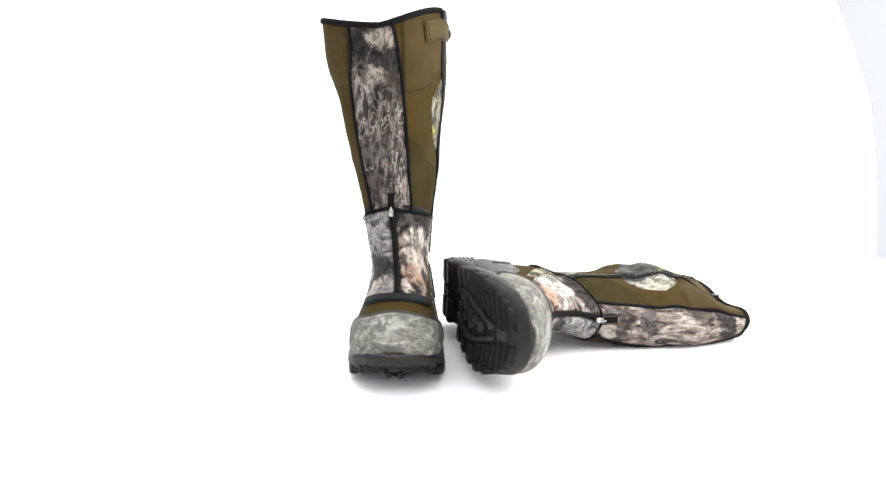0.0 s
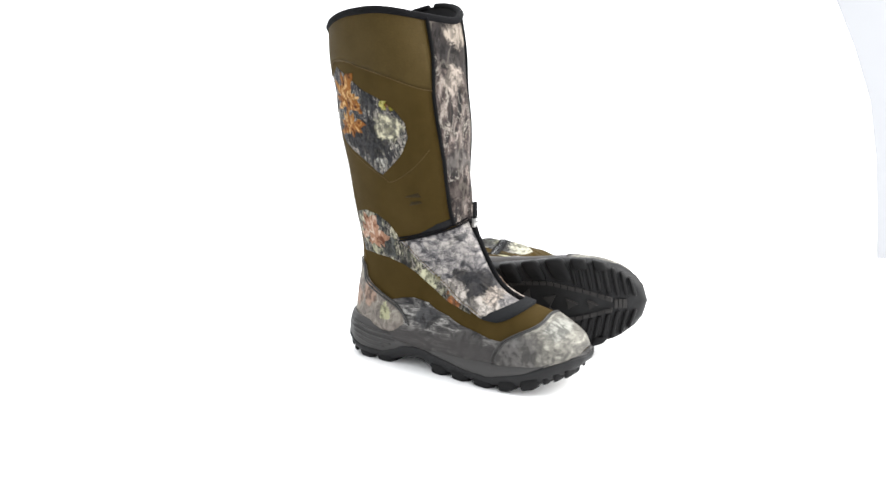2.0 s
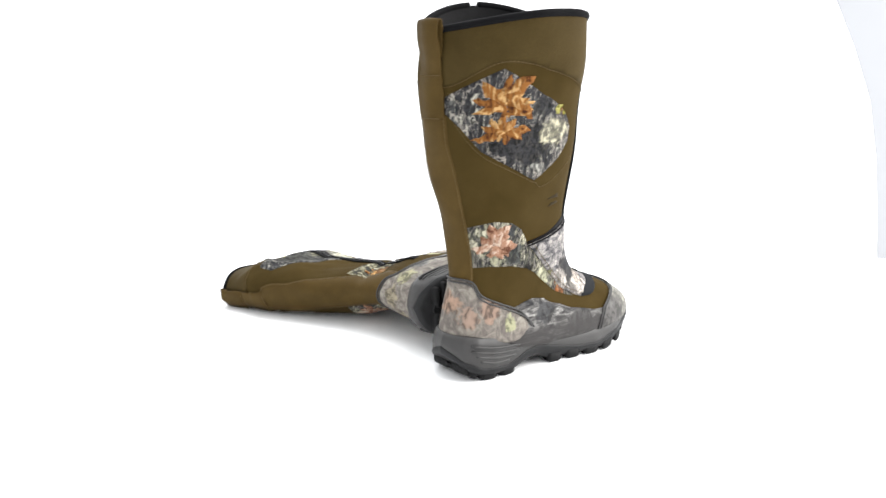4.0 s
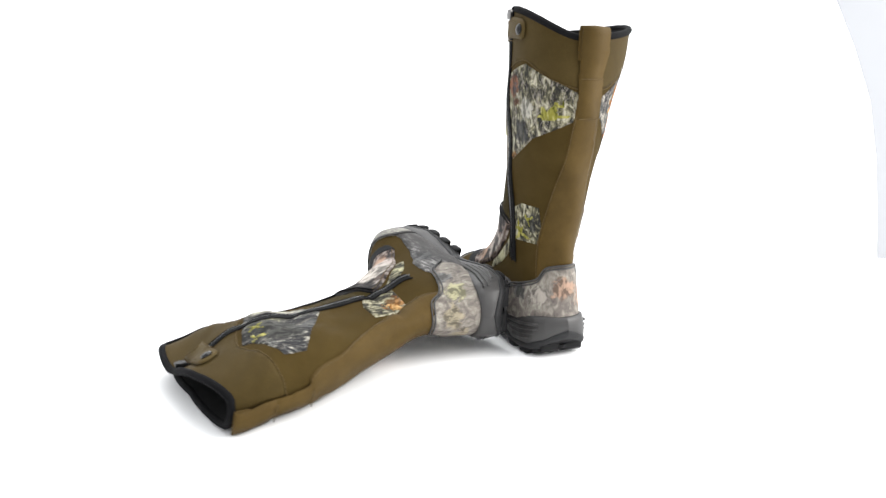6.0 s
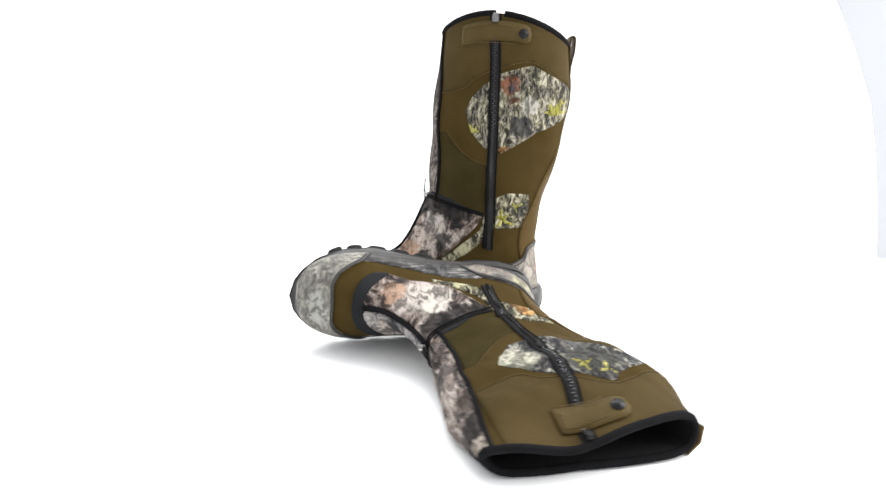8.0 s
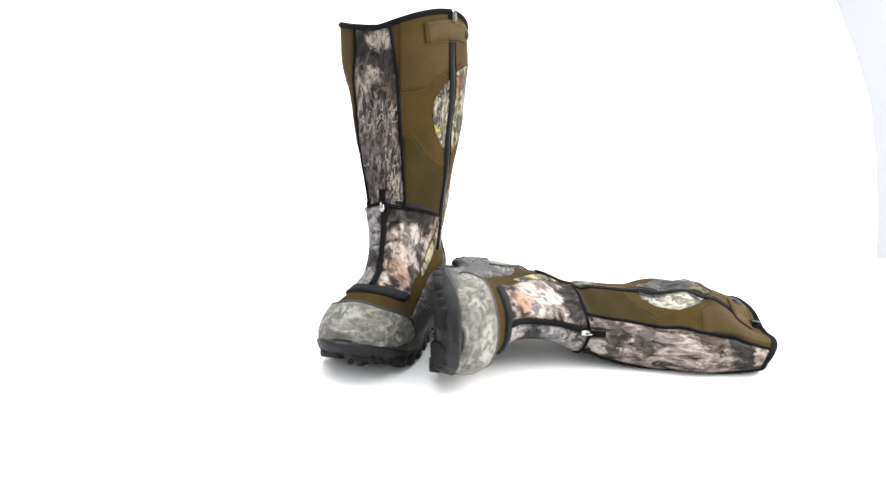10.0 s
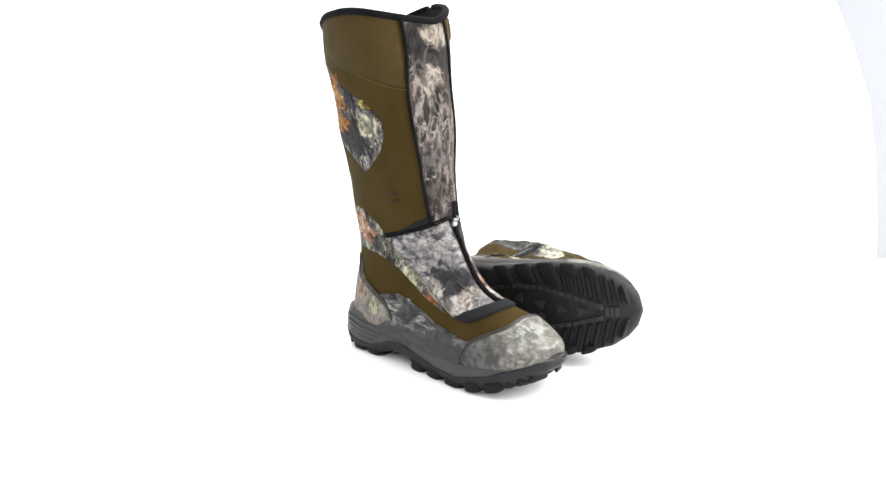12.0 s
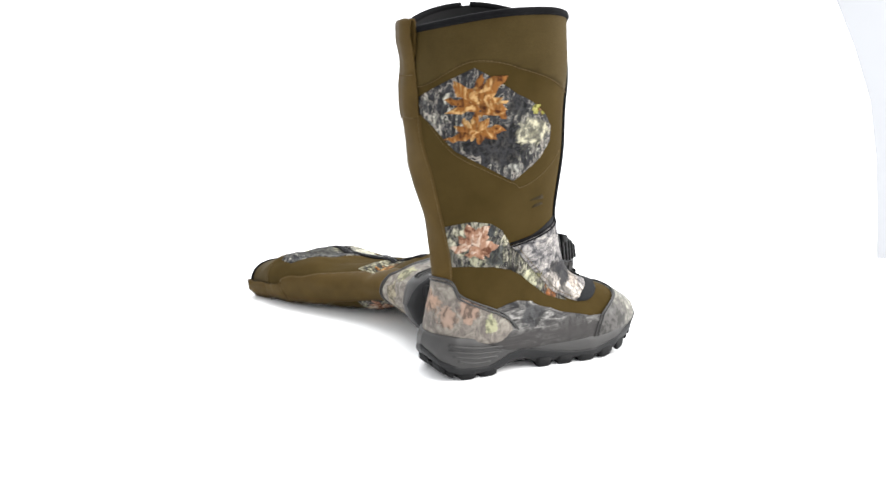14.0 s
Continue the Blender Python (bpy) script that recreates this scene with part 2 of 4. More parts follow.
def form():
    a = np.linspace(0, 1, NA)[:, None]
    F, B = ROWS[:, None, 0:3], ROWS[:, None, 3:6]
    C, e1 = (F + B) / 2, (F - B) / 2
    tau = np.arctan2(ROWS[:, 1] - ROWS[:, 4], np.maximum(ROWS[:, 0] - ROWS[:, 3], 0.1))
    e2 = np.stack([-np.sin(tau), np.cos(tau), 0 * tau], 1)[:, None, :]
    foot = smoothstep(0.38, 0.66, a)
    ex = 2 / (2.25 + 0.35 * foot)
    c, s = np.cos(PHI)[None], np.sin(PHI)[None]
    ex = np.where((c > 0) & (s > 0), 2 / (1.8 + 0.8 * foot), ex)
    ex = np.where((c > 0) & (s < 0), 2 / (2.5 + 0.1 * foot), ex)
    ex = np.where((c < 0) & (s < 0), 2 / (1.85 + 0.70 * foot), ex)
    ex = np.where((c < 0) & (s > 0), 2 / (1.95 + 0.60 * foot), ex)
    cc, ss = np.sign(c) * np.abs(c) ** ex, np.sign(s) * np.abs(s) ** ex
    hw = np.where(s > 0, ROWS[:, 7:8], ROWS[:, 6:7]) * (1 - 0.14 * foot * cc)
    P = C + e1 * cc[..., None] + e2 * (hw * ss)[..., None]
    lean = np.where(s < 0, 0.20, 0.0) * (1 - smoothstep(0.05, 0.40, a))
    P[..., 0] += lean * hw * np.abs(s) ** 3
    lift = np.where(s > 0, 0.030 * np.abs(s) ** np.where(c > 0, 1.6, 1.4), 0.012 * np.abs(s) ** np.where(c < 0, 2.6, 1.5)) * (1 - smoothstep(0.0, 0.16, a))
    P[..., 2] += lift
    # soft folds and dents of the worn cloth
    wob = 0.0011 * np.sin(P[..., 2] * 62 + 3 * np.sin(PHI * 2)[None]) * (1 - foot) * smoothstep(0.0, 0.1, a)
    P[..., 0] += wob * c
    P[..., 1] += wob * s
    return P


def normals(P):
    dA = np.gradient(P, axis=0)
    dP = np.gradient(P, axis=1)
    dP[:, 0] = dP[:, -1] = P[:, 1] - P[:, -2]
    N = np.cross(dP, dA)
    N /= np.linalg.norm(N, axis=2, keepdims=True) + 1e-12
    return -N if N[60, NP // 2, 0] < 0 else N


SURF = form()
NORM = normals(SURF)
LAID = {"places": SURF, "normals": NORM}

# pose of the boot that lies on its side
LIE = Matrix(((0.2411, 0.0026, 0.9705, -0.0394), (-0.969, -0.0545, 0.2408, 0.0804), (0.0535, -0.9985, -0.0107, 0.0605), (0, 0, 0, 1)))
LIE = Matrix.Translation(LIE.translation + Vector((-0.006, 0, 0))) @ Matrix.Rotation(radians(-2), 4, "Z") @ LIE.to_quaternion().to_matrix().to_4x4()


def sunken(P):
    """The form of the fallen boot: its empty leg spreads, sinks towards the rim and lies flat on the ground."""
    # the tube rolls a little, so that the zip comes towards the back and the front panel towards the top
    roll = 0.13 * smoothstep(0.14, 0.36, P[:, 0, 2])
    flat = 0.13 * smoothstep(0.15, 0.32, P[:, 0, 2])[:, None] * np.sin(2 * (PHI - math.pi / 2))[None]
    y = ((PHI[None] + roll[:, None] - flat + math.pi) % (2 * math.pi)) / (2 * math.pi) * NP
    j = np.clip(y.astype(int), 0, NP - 1)
    k = np.arange(NA)[:, None]
    f = (y - j)[..., None]
    P = P[k, j] * (1 - f) + P[k, j + 1] * f
    v = P.reshape(-1, 3).copy()
    t = smoothstep(0.15, 0.34, v[:, 2]) * (1 - 0.8 * smoothstep(0.34, 0.41, v[:, 2]))
    fold = (0.0018 * np.sin(v[:, 2] * 95 + v[:, 0] * 30) + 0.0012 * np.sin(v[:, 0] * 120 - v[:, 2] * 70) + 0.0006 * np.sin(v[:, 0] * 260 + v[:, 2] * 190)) * t
    t = smoothstep(0.15, 0.34, v[:, 2])
    v[:, 0] += smoothstep(0.20, 0.43, v[:, 2]) * np.maximum(v[:, 0] - 0.02, 0) * 0.25 + t * np.minimum(v[:, 0] - 0.02, 0) * 0.30
    near = smoothstep(0.30, 0.44, v[:, 2])
    v[:, 1] = v[:, 1] * (1 - near) + (v[:, 1] * 0.42 + 0.003) * near
    v[:, 1] += fold
    # the front edge bulges towards the ground
    v[:, 0] += 0.007 * smoothstep(0.15, 0.23, v[:, 2]) * (1 - smoothstep(0.30, 0.42, v[:, 2])) * smoothstep(0.07, 0.13, v[:, 0])
    # the upper side sinks behind the ankle
    v[:, 1] -= 0.013 * smoothstep(-0.02, 0.06, v[:, 0]) * smoothstep(0.115, 0.16, v[:, 2]) * (1 - smoothstep(0.28, 0.40, v[:, 2])) * np.clip(v[:, 1] / 0.03, 0, 1)
    # creases behind the flap and a dip of the upper lip at the zip
    v[:, 1] -= 0.004 * np.exp(-((v[:, 2] - 0.175 - 0.25 * (v[:, 0] - 0.08)) / 0.007) ** 2) * smoothstep(0.004, 0.022, v[:, 1])
    v[:, 1] -= 0.017 * np.exp(-((v[:, 0] - 0.105) / 0.045) ** 2) * smoothstep(0.36, 0.42, v[:, 2]) * smoothstep(-0.002, 0.006, v[:, 1])
    up = np.maximum(v[:, 2] - 0.13, 0)
    v[:, 0] -= 0.100 * up
    v[:, 1] -= 0.076 * up + 0.009 * smoothstep(0.13, 0.25, v[:, 2])
    v[:, 2] -= (0.019 - 0.09 * np.clip(v[:, 0] - 0.06, 0, 0.12) + 0.06 * np.clip(v[:, 0] - 0.06, -0.12, 0)) * smoothstep(0.2, 0.42, v[:, 2])
    # the strip up the back stands as a square edge towards the rim
    v[:, 1] += 0.002 * smoothstep(0.18, 0.33, v[:, 2]) * smoothstep(-0.010, 0.030, -v[:, 0]) * smoothstep(-0.050, -0.018, v[:, 1])
    row = np.array(LIE.to_3x3())[2] * [1, -1, 1]
    g = v @ row + LIE.translation.z
    soft = 0.005
    lift = soft * np.log1p(np.exp(np.clip((0.0065 - g) / soft, -30, 30)))
    v[:, 1] += smoothstep(0.11, 0.16, P.reshape(-1, 3)[:, 2]) * lift / row[1]
    return v.reshape(P.shape)


def on(a, p, off=0.0):
    """Places on the form at a (0 rim, 1 toe) and angle p (0 front, positive on the zip side), off metres outside it."""
    a, p = np.asarray(a, float), np.asarray(p, float)
    x = np.clip(a, 0, 1) * (NA - 1)
    y = ((p + math.pi) % (2 * math.pi)) / (2 * math.pi) * NP
    i, j = np.clip(x.astype(int), 0, NA - 2), np.clip(y.astype(int), 0, NP - 1)
    fx, fy = (x - i)[..., None], (y - j)[..., None]

    def lerp(G):
        return (G[i, j] * (1 - fx) + G[i + 1, j] * fx) * (1 - fy) + (G[i, j + 1] * (1 - fx) + G[i + 1, j + 1] * fx) * fy

    return lerp(LAID["places"]) + lerp(LAID["normals"]) * np.asarray(off)[..., None]


AGRID, PGRID = np.meshgrid(np.linspace(0, 1, NA), PHI, indexing="ij")


def find(view, x, z):
    """The (a, angle) of the place seen at x, z from the zip side, the plain side, the front or the back."""
    zone = {"zip": NORM[..., 1] > 0.02, "plain": NORM[..., 1] < -0.02, "front": NORM[..., 0] > 0.02, "back": NORM[..., 0] < -0.02}[view]
    if view == "front":
        zone = zone & (np.abs(PGRID) < 1.7)
    axis = 0 if view in ("zip", "plain") else 1
    d = (SURF[..., axis] - x) ** 2 + (SURF[..., 2] - z) ** 2 + np.where(zone, 0, 1e3)
    i, j = np.unravel_index(np.argmin(d), d.shape)
    a, p = AGRID[i, j], PGRID[i, j]
    if view == "back" and p < 0:
        p += 2 * math.pi
    return a, p


# centre line of the strip up the back
BACK_Z, BACK_S = (0.10, 0.19, 0.27, 0.39), (0.000, 0.001, 0.002, 0.001)
KA, KP = 0.62, 0.062


def edge(points, closed=True, step=0.004, curve=False):
    """Points (view, x, z) or (a, angle) as a dense path of (a, angle)."""
    q = [find(*p) if len(p) == 3 else p for p in points]
    q = np.array(q, float)
    q[:, 1] = np.unwrap(q[:, 1])
    if curve:
        r = np.concatenate([q[-1:], q, q[:2]]) if closed else q
        r = spline(r, (len(r) - 1) * 10 + 1)
        return r[10:-10] if closed else r
    ring = np.concatenate([q, q[:1]]) if closed else q
    out = []
    for m, n in zip(ring[:-1], ring[1:]):
        k = max(1, int(math.hypot((n[0] - m[0]) * KA, (n[1] - m[1]) * KP) / step))
        out += [m + (n - m) * i / k for i in range(k)]
    if not closed:
        out.append(ring[-1])
    return np.array(out)


def sheet(path, off=0.0012, skirt=0.0016, grid=0.0045):
    """A thin panel laid on the form inside a closed path: its points in metres and its faces."""
    q = path * [KA, KP]
    lo, hi = q.min(0), q.max(0)
    gx, gy = np.meshgrid(np.arange(lo[0], hi[0], grid), np.arange(lo[1], hi[1], grid), indexing="ij")
    inner = np.stack([gx.ravel(), gy.ravel()], 1) + 1e-5
    d = np.min(np.linalg.norm(inner[:, None] - q[None], axis=2), axis=1)
    inner = inner[d > grid * 0.5]
    n = len(q)
    pts = [Vector(p) for p in q] + [Vector(p) for p in inner]
    v, _, f, ov, _, _ = delaunay_2d_cdt(pts, [(i, (i + 1) % n) for i in range(n)], [], 1, 1e-7)
    w = np.array([(p.x / KA, p.y / KP) for p in v])
    rim = {}
    for fc in f:
        for m_, n_ in zip(fc, fc[1:] + fc[:1]):
            rim[(m_, n_)] = rim.get((n_, m_), 0) and 2 or 1
    border = [(m_, n_) for (m_, n_) in rim if (n_, m_) not in rim]
    brd = sorted({i for e in border for i in e})
    o = np.full(len(w), off)
    o[brd] = off * 0.55
    top = on(w[:, 0], w[:, 1], o)
    low = on(w[brd, 0], w[brd, 1], off - skirt)
    at = {b: len(w) + i for i, b in enumerate(brd)}
    faces = [tuple(fc) for fc in f] + [(n_, m_, at[m_], at[n_]) for m_, n_ in border]
    return np.concatenate([top, low]), faces


def rod(line, radius, sides=7, closed=False, flat=1.0):
    """A round cord along a line of places."""
    p = np.asarray(line, float)
    n = len(p)
    tan = (np.roll(p, -1, 0) - np.roll(p, 1, 0)) if closed else np.gradient(p, axis=0)
    tan /= np.linalg.norm(tan, axis=1, keepdims=True) + 1e-12
    up = np.array([0.13, 0.31, 0.94])
    verts = []
    ref = np.cross(tan[0], up)
    for k in range(n):
        ref = ref - tan[k] * np.dot(ref, tan[k])
        ref /= np.linalg.norm(ref) + 1e-12
        bi = np.cross(tan[k], ref)
        for j in range(sides):
            g = 2 * math.pi * j / sides
            verts.append(p[k] + radius * (math.cos(g) * ref + flat * math.sin(g) * bi))
    faces = [(k * sides + j, k * sides + (j + 1) % sides, ((k + 1) % n) * sides + (j + 1) % sides, ((k + 1) % n) * sides + j)
             for k in range(n if closed else n - 1) for j in range(sides)]
    if not closed:
        faces += [tuple(range(sides))[::-1], tuple((n - 1) * sides + j for j in range(sides))]
    return np.array(verts), faces


def join(pieces):
    verts, faces, k = [], [], 0
    for v, f in pieces:
        verts.append(np.asarray(v))
        faces += [tuple(i + k for i in q) for q in f]
        k += len(v)
    return np.concatenate(verts), faces


def block(corners_low, corners_high):
    """A solid between two rings of equal length."""
    n = len(corners_low)
    v = np.array(list(corners_low) + list(corners_high), float)
    f = [tuple(range(n))[::-1], tuple(range(n, 2 * n))] + [(i, (i + 1) % n, n + (i + 1) % n, n + i) for i in range(n)]
    return v, f


def bevelled_block(ring, axis, depth, bevel):
    """A plate from a flat ring of places, thick along axis, with a bevelled far edge."""
    r = np.asarray(ring, float)
    c = r.mean(0)
    ax = np.asarray(axis, float)
    small = c + (r - c) * (1 - bevel / np.max(np.linalg.norm(r - c, axis=1)))
    n = len(r)
    v = np.concatenate([r, r + ax * (depth - bevel), small + ax * depth])
    f = [tuple(range(n))[::-1], tuple(range(2 * n, 3 * n))]
    for k in (0, n):
        f += [(k + i, k + (i + 1) % n, k + n + (i + 1) % n, k + n + i) for i in range(n)]
    return v, f


# sole: half width, top and lower edge of the grey midsole, underside of the black outsole, along x
SU = (0.000, 0.004, 0.010, 0.024, 0.048, 0.080, 0.128, 0.176, 0.216, 0.256, 0.288, 0.306, 0.315, 0.320)
SW = (0.000, 0.0165, 0.028, 0.0380, 0.0425, 0.0430, 0.0432, 0.0500, 0.0565, 0.0548, 0.0450, 0.0308, 0.0182, 0.000)


def sole_width(u):
    return np.interp(u, SU, SW)


def mid_top(u):
    return np.interp(u, (0.0, 0.012, 0.032, 0.058, 0.084, 0.118, 0.152, 0.186, 0.22, 0.247, 0.274, 0.298, 0.32),
                     (0.058, 0.058, 0.055, 0.0535, 0.051, 0.046, 0.040, 0.036, 0.036, 0.039, 0.0450, 0.0525, 0.0535))


def mid_low(u):
    return np.interp(u, (0.0, 0.003, 0.010, 0.033, 0.068, 0.085, 0.098, 0.118, 0.144, 0.184, 0.219, 0.26, 0.28, 0.295, 0.31, 0.32),
                     (0.042, 0.037, 0.0285, 0.0180, 0.0165, 0.022, 0.028, 0.031, 0.0255, 0.0185, 0.0175, 0.0285, 0.0375, 0.0440, 0.0485, 0.0500))


def sole_low(u):
    return np.interp(u, (0.0, 0.005, 0.0176, 0.036, 0.08, 0.095, 0.108, 0.125, 0.14, 0.225, 0.244, 0.27, 0.295, 0.31, 0.317, 0.32),
                     (0.030, 0.025, 0.0140, 0.0088, 0.0088, 0.014, 0.0170, 0.0160, 0.0088, 0.0088, 0.0110, 0.017, 0.026, 0.032, 0.036, 0.038))


def tread_low(u):
    return np.interp(u, (0.0, 0.005, 0.0176, 0.036, 0.225, 0.244, 0.27, 0.295, 0.31, 0.317), (0.027, 0.0205, 0.0095, 0.004, 0.004, 0.0065, 0.0120, 0.0215, 0.0285, 0.033))


# the foot stays inside the sole
SURF[..., 2] = np.maximum(SURF[..., 2], sole_low(np.clip(SURF[..., 0], 0, 0.32)) + 0.011 - 0.05 * np.maximum(SURF[..., 0] - 0.30, 0))
SURF[..., 2] = np.maximum(SURF[..., 2], smoothstep(0.20, 0.26, SURF[..., 0]) * (mid_low(np.clip(SURF[..., 0], 0, 0.32)) - 0.001))
NORM[:] = normals(SURF)


def sole_ring(n=150):
    """Places round the sole's plan: x, s."""
    g = np.linspace(0, 2 * math.pi, n, endpoint=False)
    u = 0.16 - 0.16 * np.cos(g)
    return np.stack([u, np.where(g < math.pi, 1, -1) * sole_width(u)], 1)


def lofted(levels, cap_low=True, cap_high=True):
    n = len(levels[0])
    v = np.concatenate(levels)
    f = [(k * n + i, k * n + (i + 1) % n, (k + 1) * n + (i + 1) % n, (k + 1) * n + i) for k in range(len(levels) - 1) for i in range(n)]
    if cap_low:
        f.append(tuple(range(n))[::-1])
    if cap_high:
        f.append(tuple((len(levels) - 1) * n + i for i in range(n)))
    return v, f


def sole_level(z, inset):
    r = sole_ring()
    c = np.array([0.16, 0.0])
    d = r - c
    away = np.stack([d[:, 0] * 0.35, d[:, 1] * 2.0], 1)
    away /= np.linalg.norm(away, axis=1, keepdims=True) + 1e-9
    r = r - away * np.broadcast_to(inset, (len(r),))[:, None]
    return np.concatenate([r, np.broadcast_to(z, (len(r),))[:, None]], 1)


def leaflet(view, x, z, size, turn, width=0.30, bend=0.25):
    """The outline of one pointed leaf, from its foot at x, z towards turn degrees, laid on the form."""
    out = []
    for k in range(14):
        g = k / 14 * 2
        along = g if g <= 1 else 2 - g
        side = 1 if g <= 1 else -1
        w = width * size * 0.5 * math.sin(math.pi * along ** 0.8) * (1 + 0.25 * math.sin(9 * along + side)) * side
        u, v = along * size, w + bend * size * (along - along * along)
        c, s = math.cos(radians(turn)), math.sin(radians(turn))
        out.append((view, x + u * c - v * s, z + u * s + v * c))
    return out


def spray(view, x, z, size, turns, seed, width=0.32):
    """Leaves that fan out from one point."""
    rnd = random.Random(seed)
    return [leaflet(view, x + rnd.uniform(-0.1, 0.1) * size, z + rnd.uniform(-0.1, 0.1) * size, size * rnd.uniform(0.75, 1.15), t + rnd.uniform(-9, 9), width * rnd.uniform(0.8, 1.2), rnd.uniform(-0.35, 0.35)) for t in turns]


# ------------------------------------------------------------------ the boot, part by part
def boot(name, label, lying):
    root = tagged(new(name), label=label, category="boot", group="pair of boots")
    mirror = -1.0 if lying else 1.0
    LAID["places"] = sunken(SURF) if lying else SURF
    LAID["normals"] = normals(LAID["places"])

    def settle(v):
        """Into the thing's own space, mirrored for the other foot."""
        return np.array(v, float) * [1.0, mirror, 1.0]

    def add(nm, vf, material, parent=root, label="", smooth=True, fix=True):
        ob = part(nm, settle(vf[0]), vf[1], material, parent, label, smooth)
        return recalc(ob) if fix else ob

    def panel(nm, points, material, parent=root, label="", off=0.0012, skirt=0.0022, curve=False, grid=0.0045):
        return add(nm, sheet(edge(points, curve=curve), off, skirt, grid), material, parent, label)

    def cord(nm, points, radius, material, parent=root, off=0.0012, closed=False, curve=True, label="", flat=1.0):
        q = edge(points, closed=closed, step=0.004, curve=curve)
        return add(nm, rod(on(q[:, 0], q[:, 1], off), radius, 6, closed, flat), material, parent, label)

    def stitches(nm, points, parent, off=0.0016, closed=False, curve=True, length=0.0030, gap=0.0012, radius=0.00042, material=None):
        q = edge(points, closed=closed, step=0.0008, curve=curve)
        line = on(q[:, 0], q[:, 1], off)
        d = np.concatenate([[0], np.cumsum(np.linalg.norm(np.diff(line, axis=0), axis=1))])
        pieces = []
        s0 = 0.0
        while s0 + length < d[-1]:
            k = [np.array([np.interp(s0 + length * f, d, line[:, c]) for c in range(3)]) for f in (0, 0.5, 1)]
            pieces.append(rod(k, radius, 4))
            s0 += length + gap
        if pieces:
            add(nm, join(pieces), material or m_thread, parent)

    # ---- leg and foot of olive cloth, open at the top
    js = np.arange(0, NP, 2)
    ia = np.arange(0, NA, 2)
    V = LAID["places"][ia][:, js].reshape(-1, 3)
    n = len(js)
    F = [(k * n + j, k * n + (j + 1) % n, (k + 1) * n + (j + 1) % n, (k + 1) * n + j) for k in range(len(ia) - 1) for j in range(n)]
    F.append(tuple((len(ia) - 1) * n + j for j in range(n)))
    upper = add("upper", (V, F), m_olive, label="olive brown neoprene leg and foot")
    # lining: a black tube inside, closed deep down
    k = np.arange(0, 130, 3)
    V = on(np.repeat(k[:, None] / (NA - 1), n, 1), np.repeat(PHI[js][None], len(k), 0), -0.0042).reshape(-1, 3)
    F = [(a * n + j, a * n + (j + 1) % n, (a + 1) * n + (j + 1) % n, (a + 1) * n + j) for a in range(len(k) - 1) for j in range(n)]
    F.append(tuple((len(k) - 1) * n + j for j in range(n)))
    add("lining", (V, F), m_lining, label="black fleece lining", fix=False)
    rim = np.stack([np.zeros(120), np.linspace(-math.pi, math.pi, 121)[:-1]], 1)
    if not lying:
        rim = rim[np.abs(rim[:, 1] - 1.6) > 0.055]
        rim = np.roll(rim, -int(np.argmax(np.diff(np.concatenate([rim[:, 1], rim[:1, 1] + 2 * math.pi])))) - 1, 0)
    add("rim_binding", rod(on(rim[:, 0], rim[:, 1], -0.001), 0.0042, 8, lying, 1.0), m_black, label="rolled black binding")

    # ---- collar panels of smoother leather, above the seams
    rimrow = 0.004
    to_back, to_zip = find("back", -0.008, 0.338), find("back", 0.014, 0.338)
    for view, ends, seam in (("plain", ((to_back[0], to_back[1] - 2 * math.pi), find("front", -0.058, 0.335)), [(-0.010, 0.342), (0.016, 0.364), (0.046, 0.366), (0.090, 0.353), (0.130, 0.340)]),
                             ("zip", (find("front", 0.003, 0.330), to_zip), [(0.128, 0.336), (0.105, 0.352), (0.075, 0.366), (0.035, 0.372), (0.000, 0.352)])):
        low = [ends[0]] + [find(view, x, z) for x, z in seam] + [ends[1]]
        p0, p1 = low[0][1], low[-1][1]
        top = [(rimrow, p1 + (p0 - p1) * i / 12) for i in range(13)]
        ob = panel("collar_panel", low + top, m_yoke, label="olive brown leather collar", off=0.0006)
        stitches("stitching", low, ob, off=0.0011)
    # curved seams below the patches
    stitches("seam", [("plain", 0.141, 0.270), ("plain", 0.117, 0.246), ("plain", 0.092, 0.233), ("plain", 0.079, 0.236), ("plain", 0.050, 0.250), ("plain", 0.015, 0.270), ("plain", -0.008, 0.302)], upper, off=0.0004)
    stitches("seam", [("zip", 0.146, 0.280), ("zip", 0.125, 0.252), ("zip", 0.105, 0.240), ("zip", 0.088, 0.238)], upper, off=0.0004)

    # darker stretch panel between the front piping and the side zip
    dark_up = [("zip", 0.146, 0.278), ("zip", 0.125, 0.250), ("zip", 0.105, 0.238), ("zip", 0.090, 0.236)]
    panel("stretch_panel", [find("front", 0.008, 0.278)] + dark_up + [("zip", 0.088, 0.200), ("zip", 0.090, 0.160), ("zip", 0.120, 0.165), find("front", 0.012, 0.182), find("front", 0.010, 0.230)], m_stretch, label="dark olive stretch panel", off=0.0004, skirt=0.0010)

    # ---- pressed maker's mark, a plain shape
    for x0, z0, w_, h_ in () if lying else ((0.108, 0.214, 0.020, 0.0040), (0.112, 0.206, 0.016, 0.0030)):
        panel("pressed_mark", [("plain", x0, z0), ("plain", x0 + w_, z0 + 0.003), ("plain", x0 + w_ - 0.003, z0 + h_ + 0.003), ("plain", x0 + 0.003, z0 + h_)], m_mark, upper, "dark pressed mark", 0.0004, 0.0006)
    # ---- camouflage patches
    tag = "fallen" if lying else "upright"
    shift = (3.1, 1.7, 0.4) if lying else (0.0, 0.0, 0.0)
    yo = -1.0 if not lying else 1.0
    yi = -yo
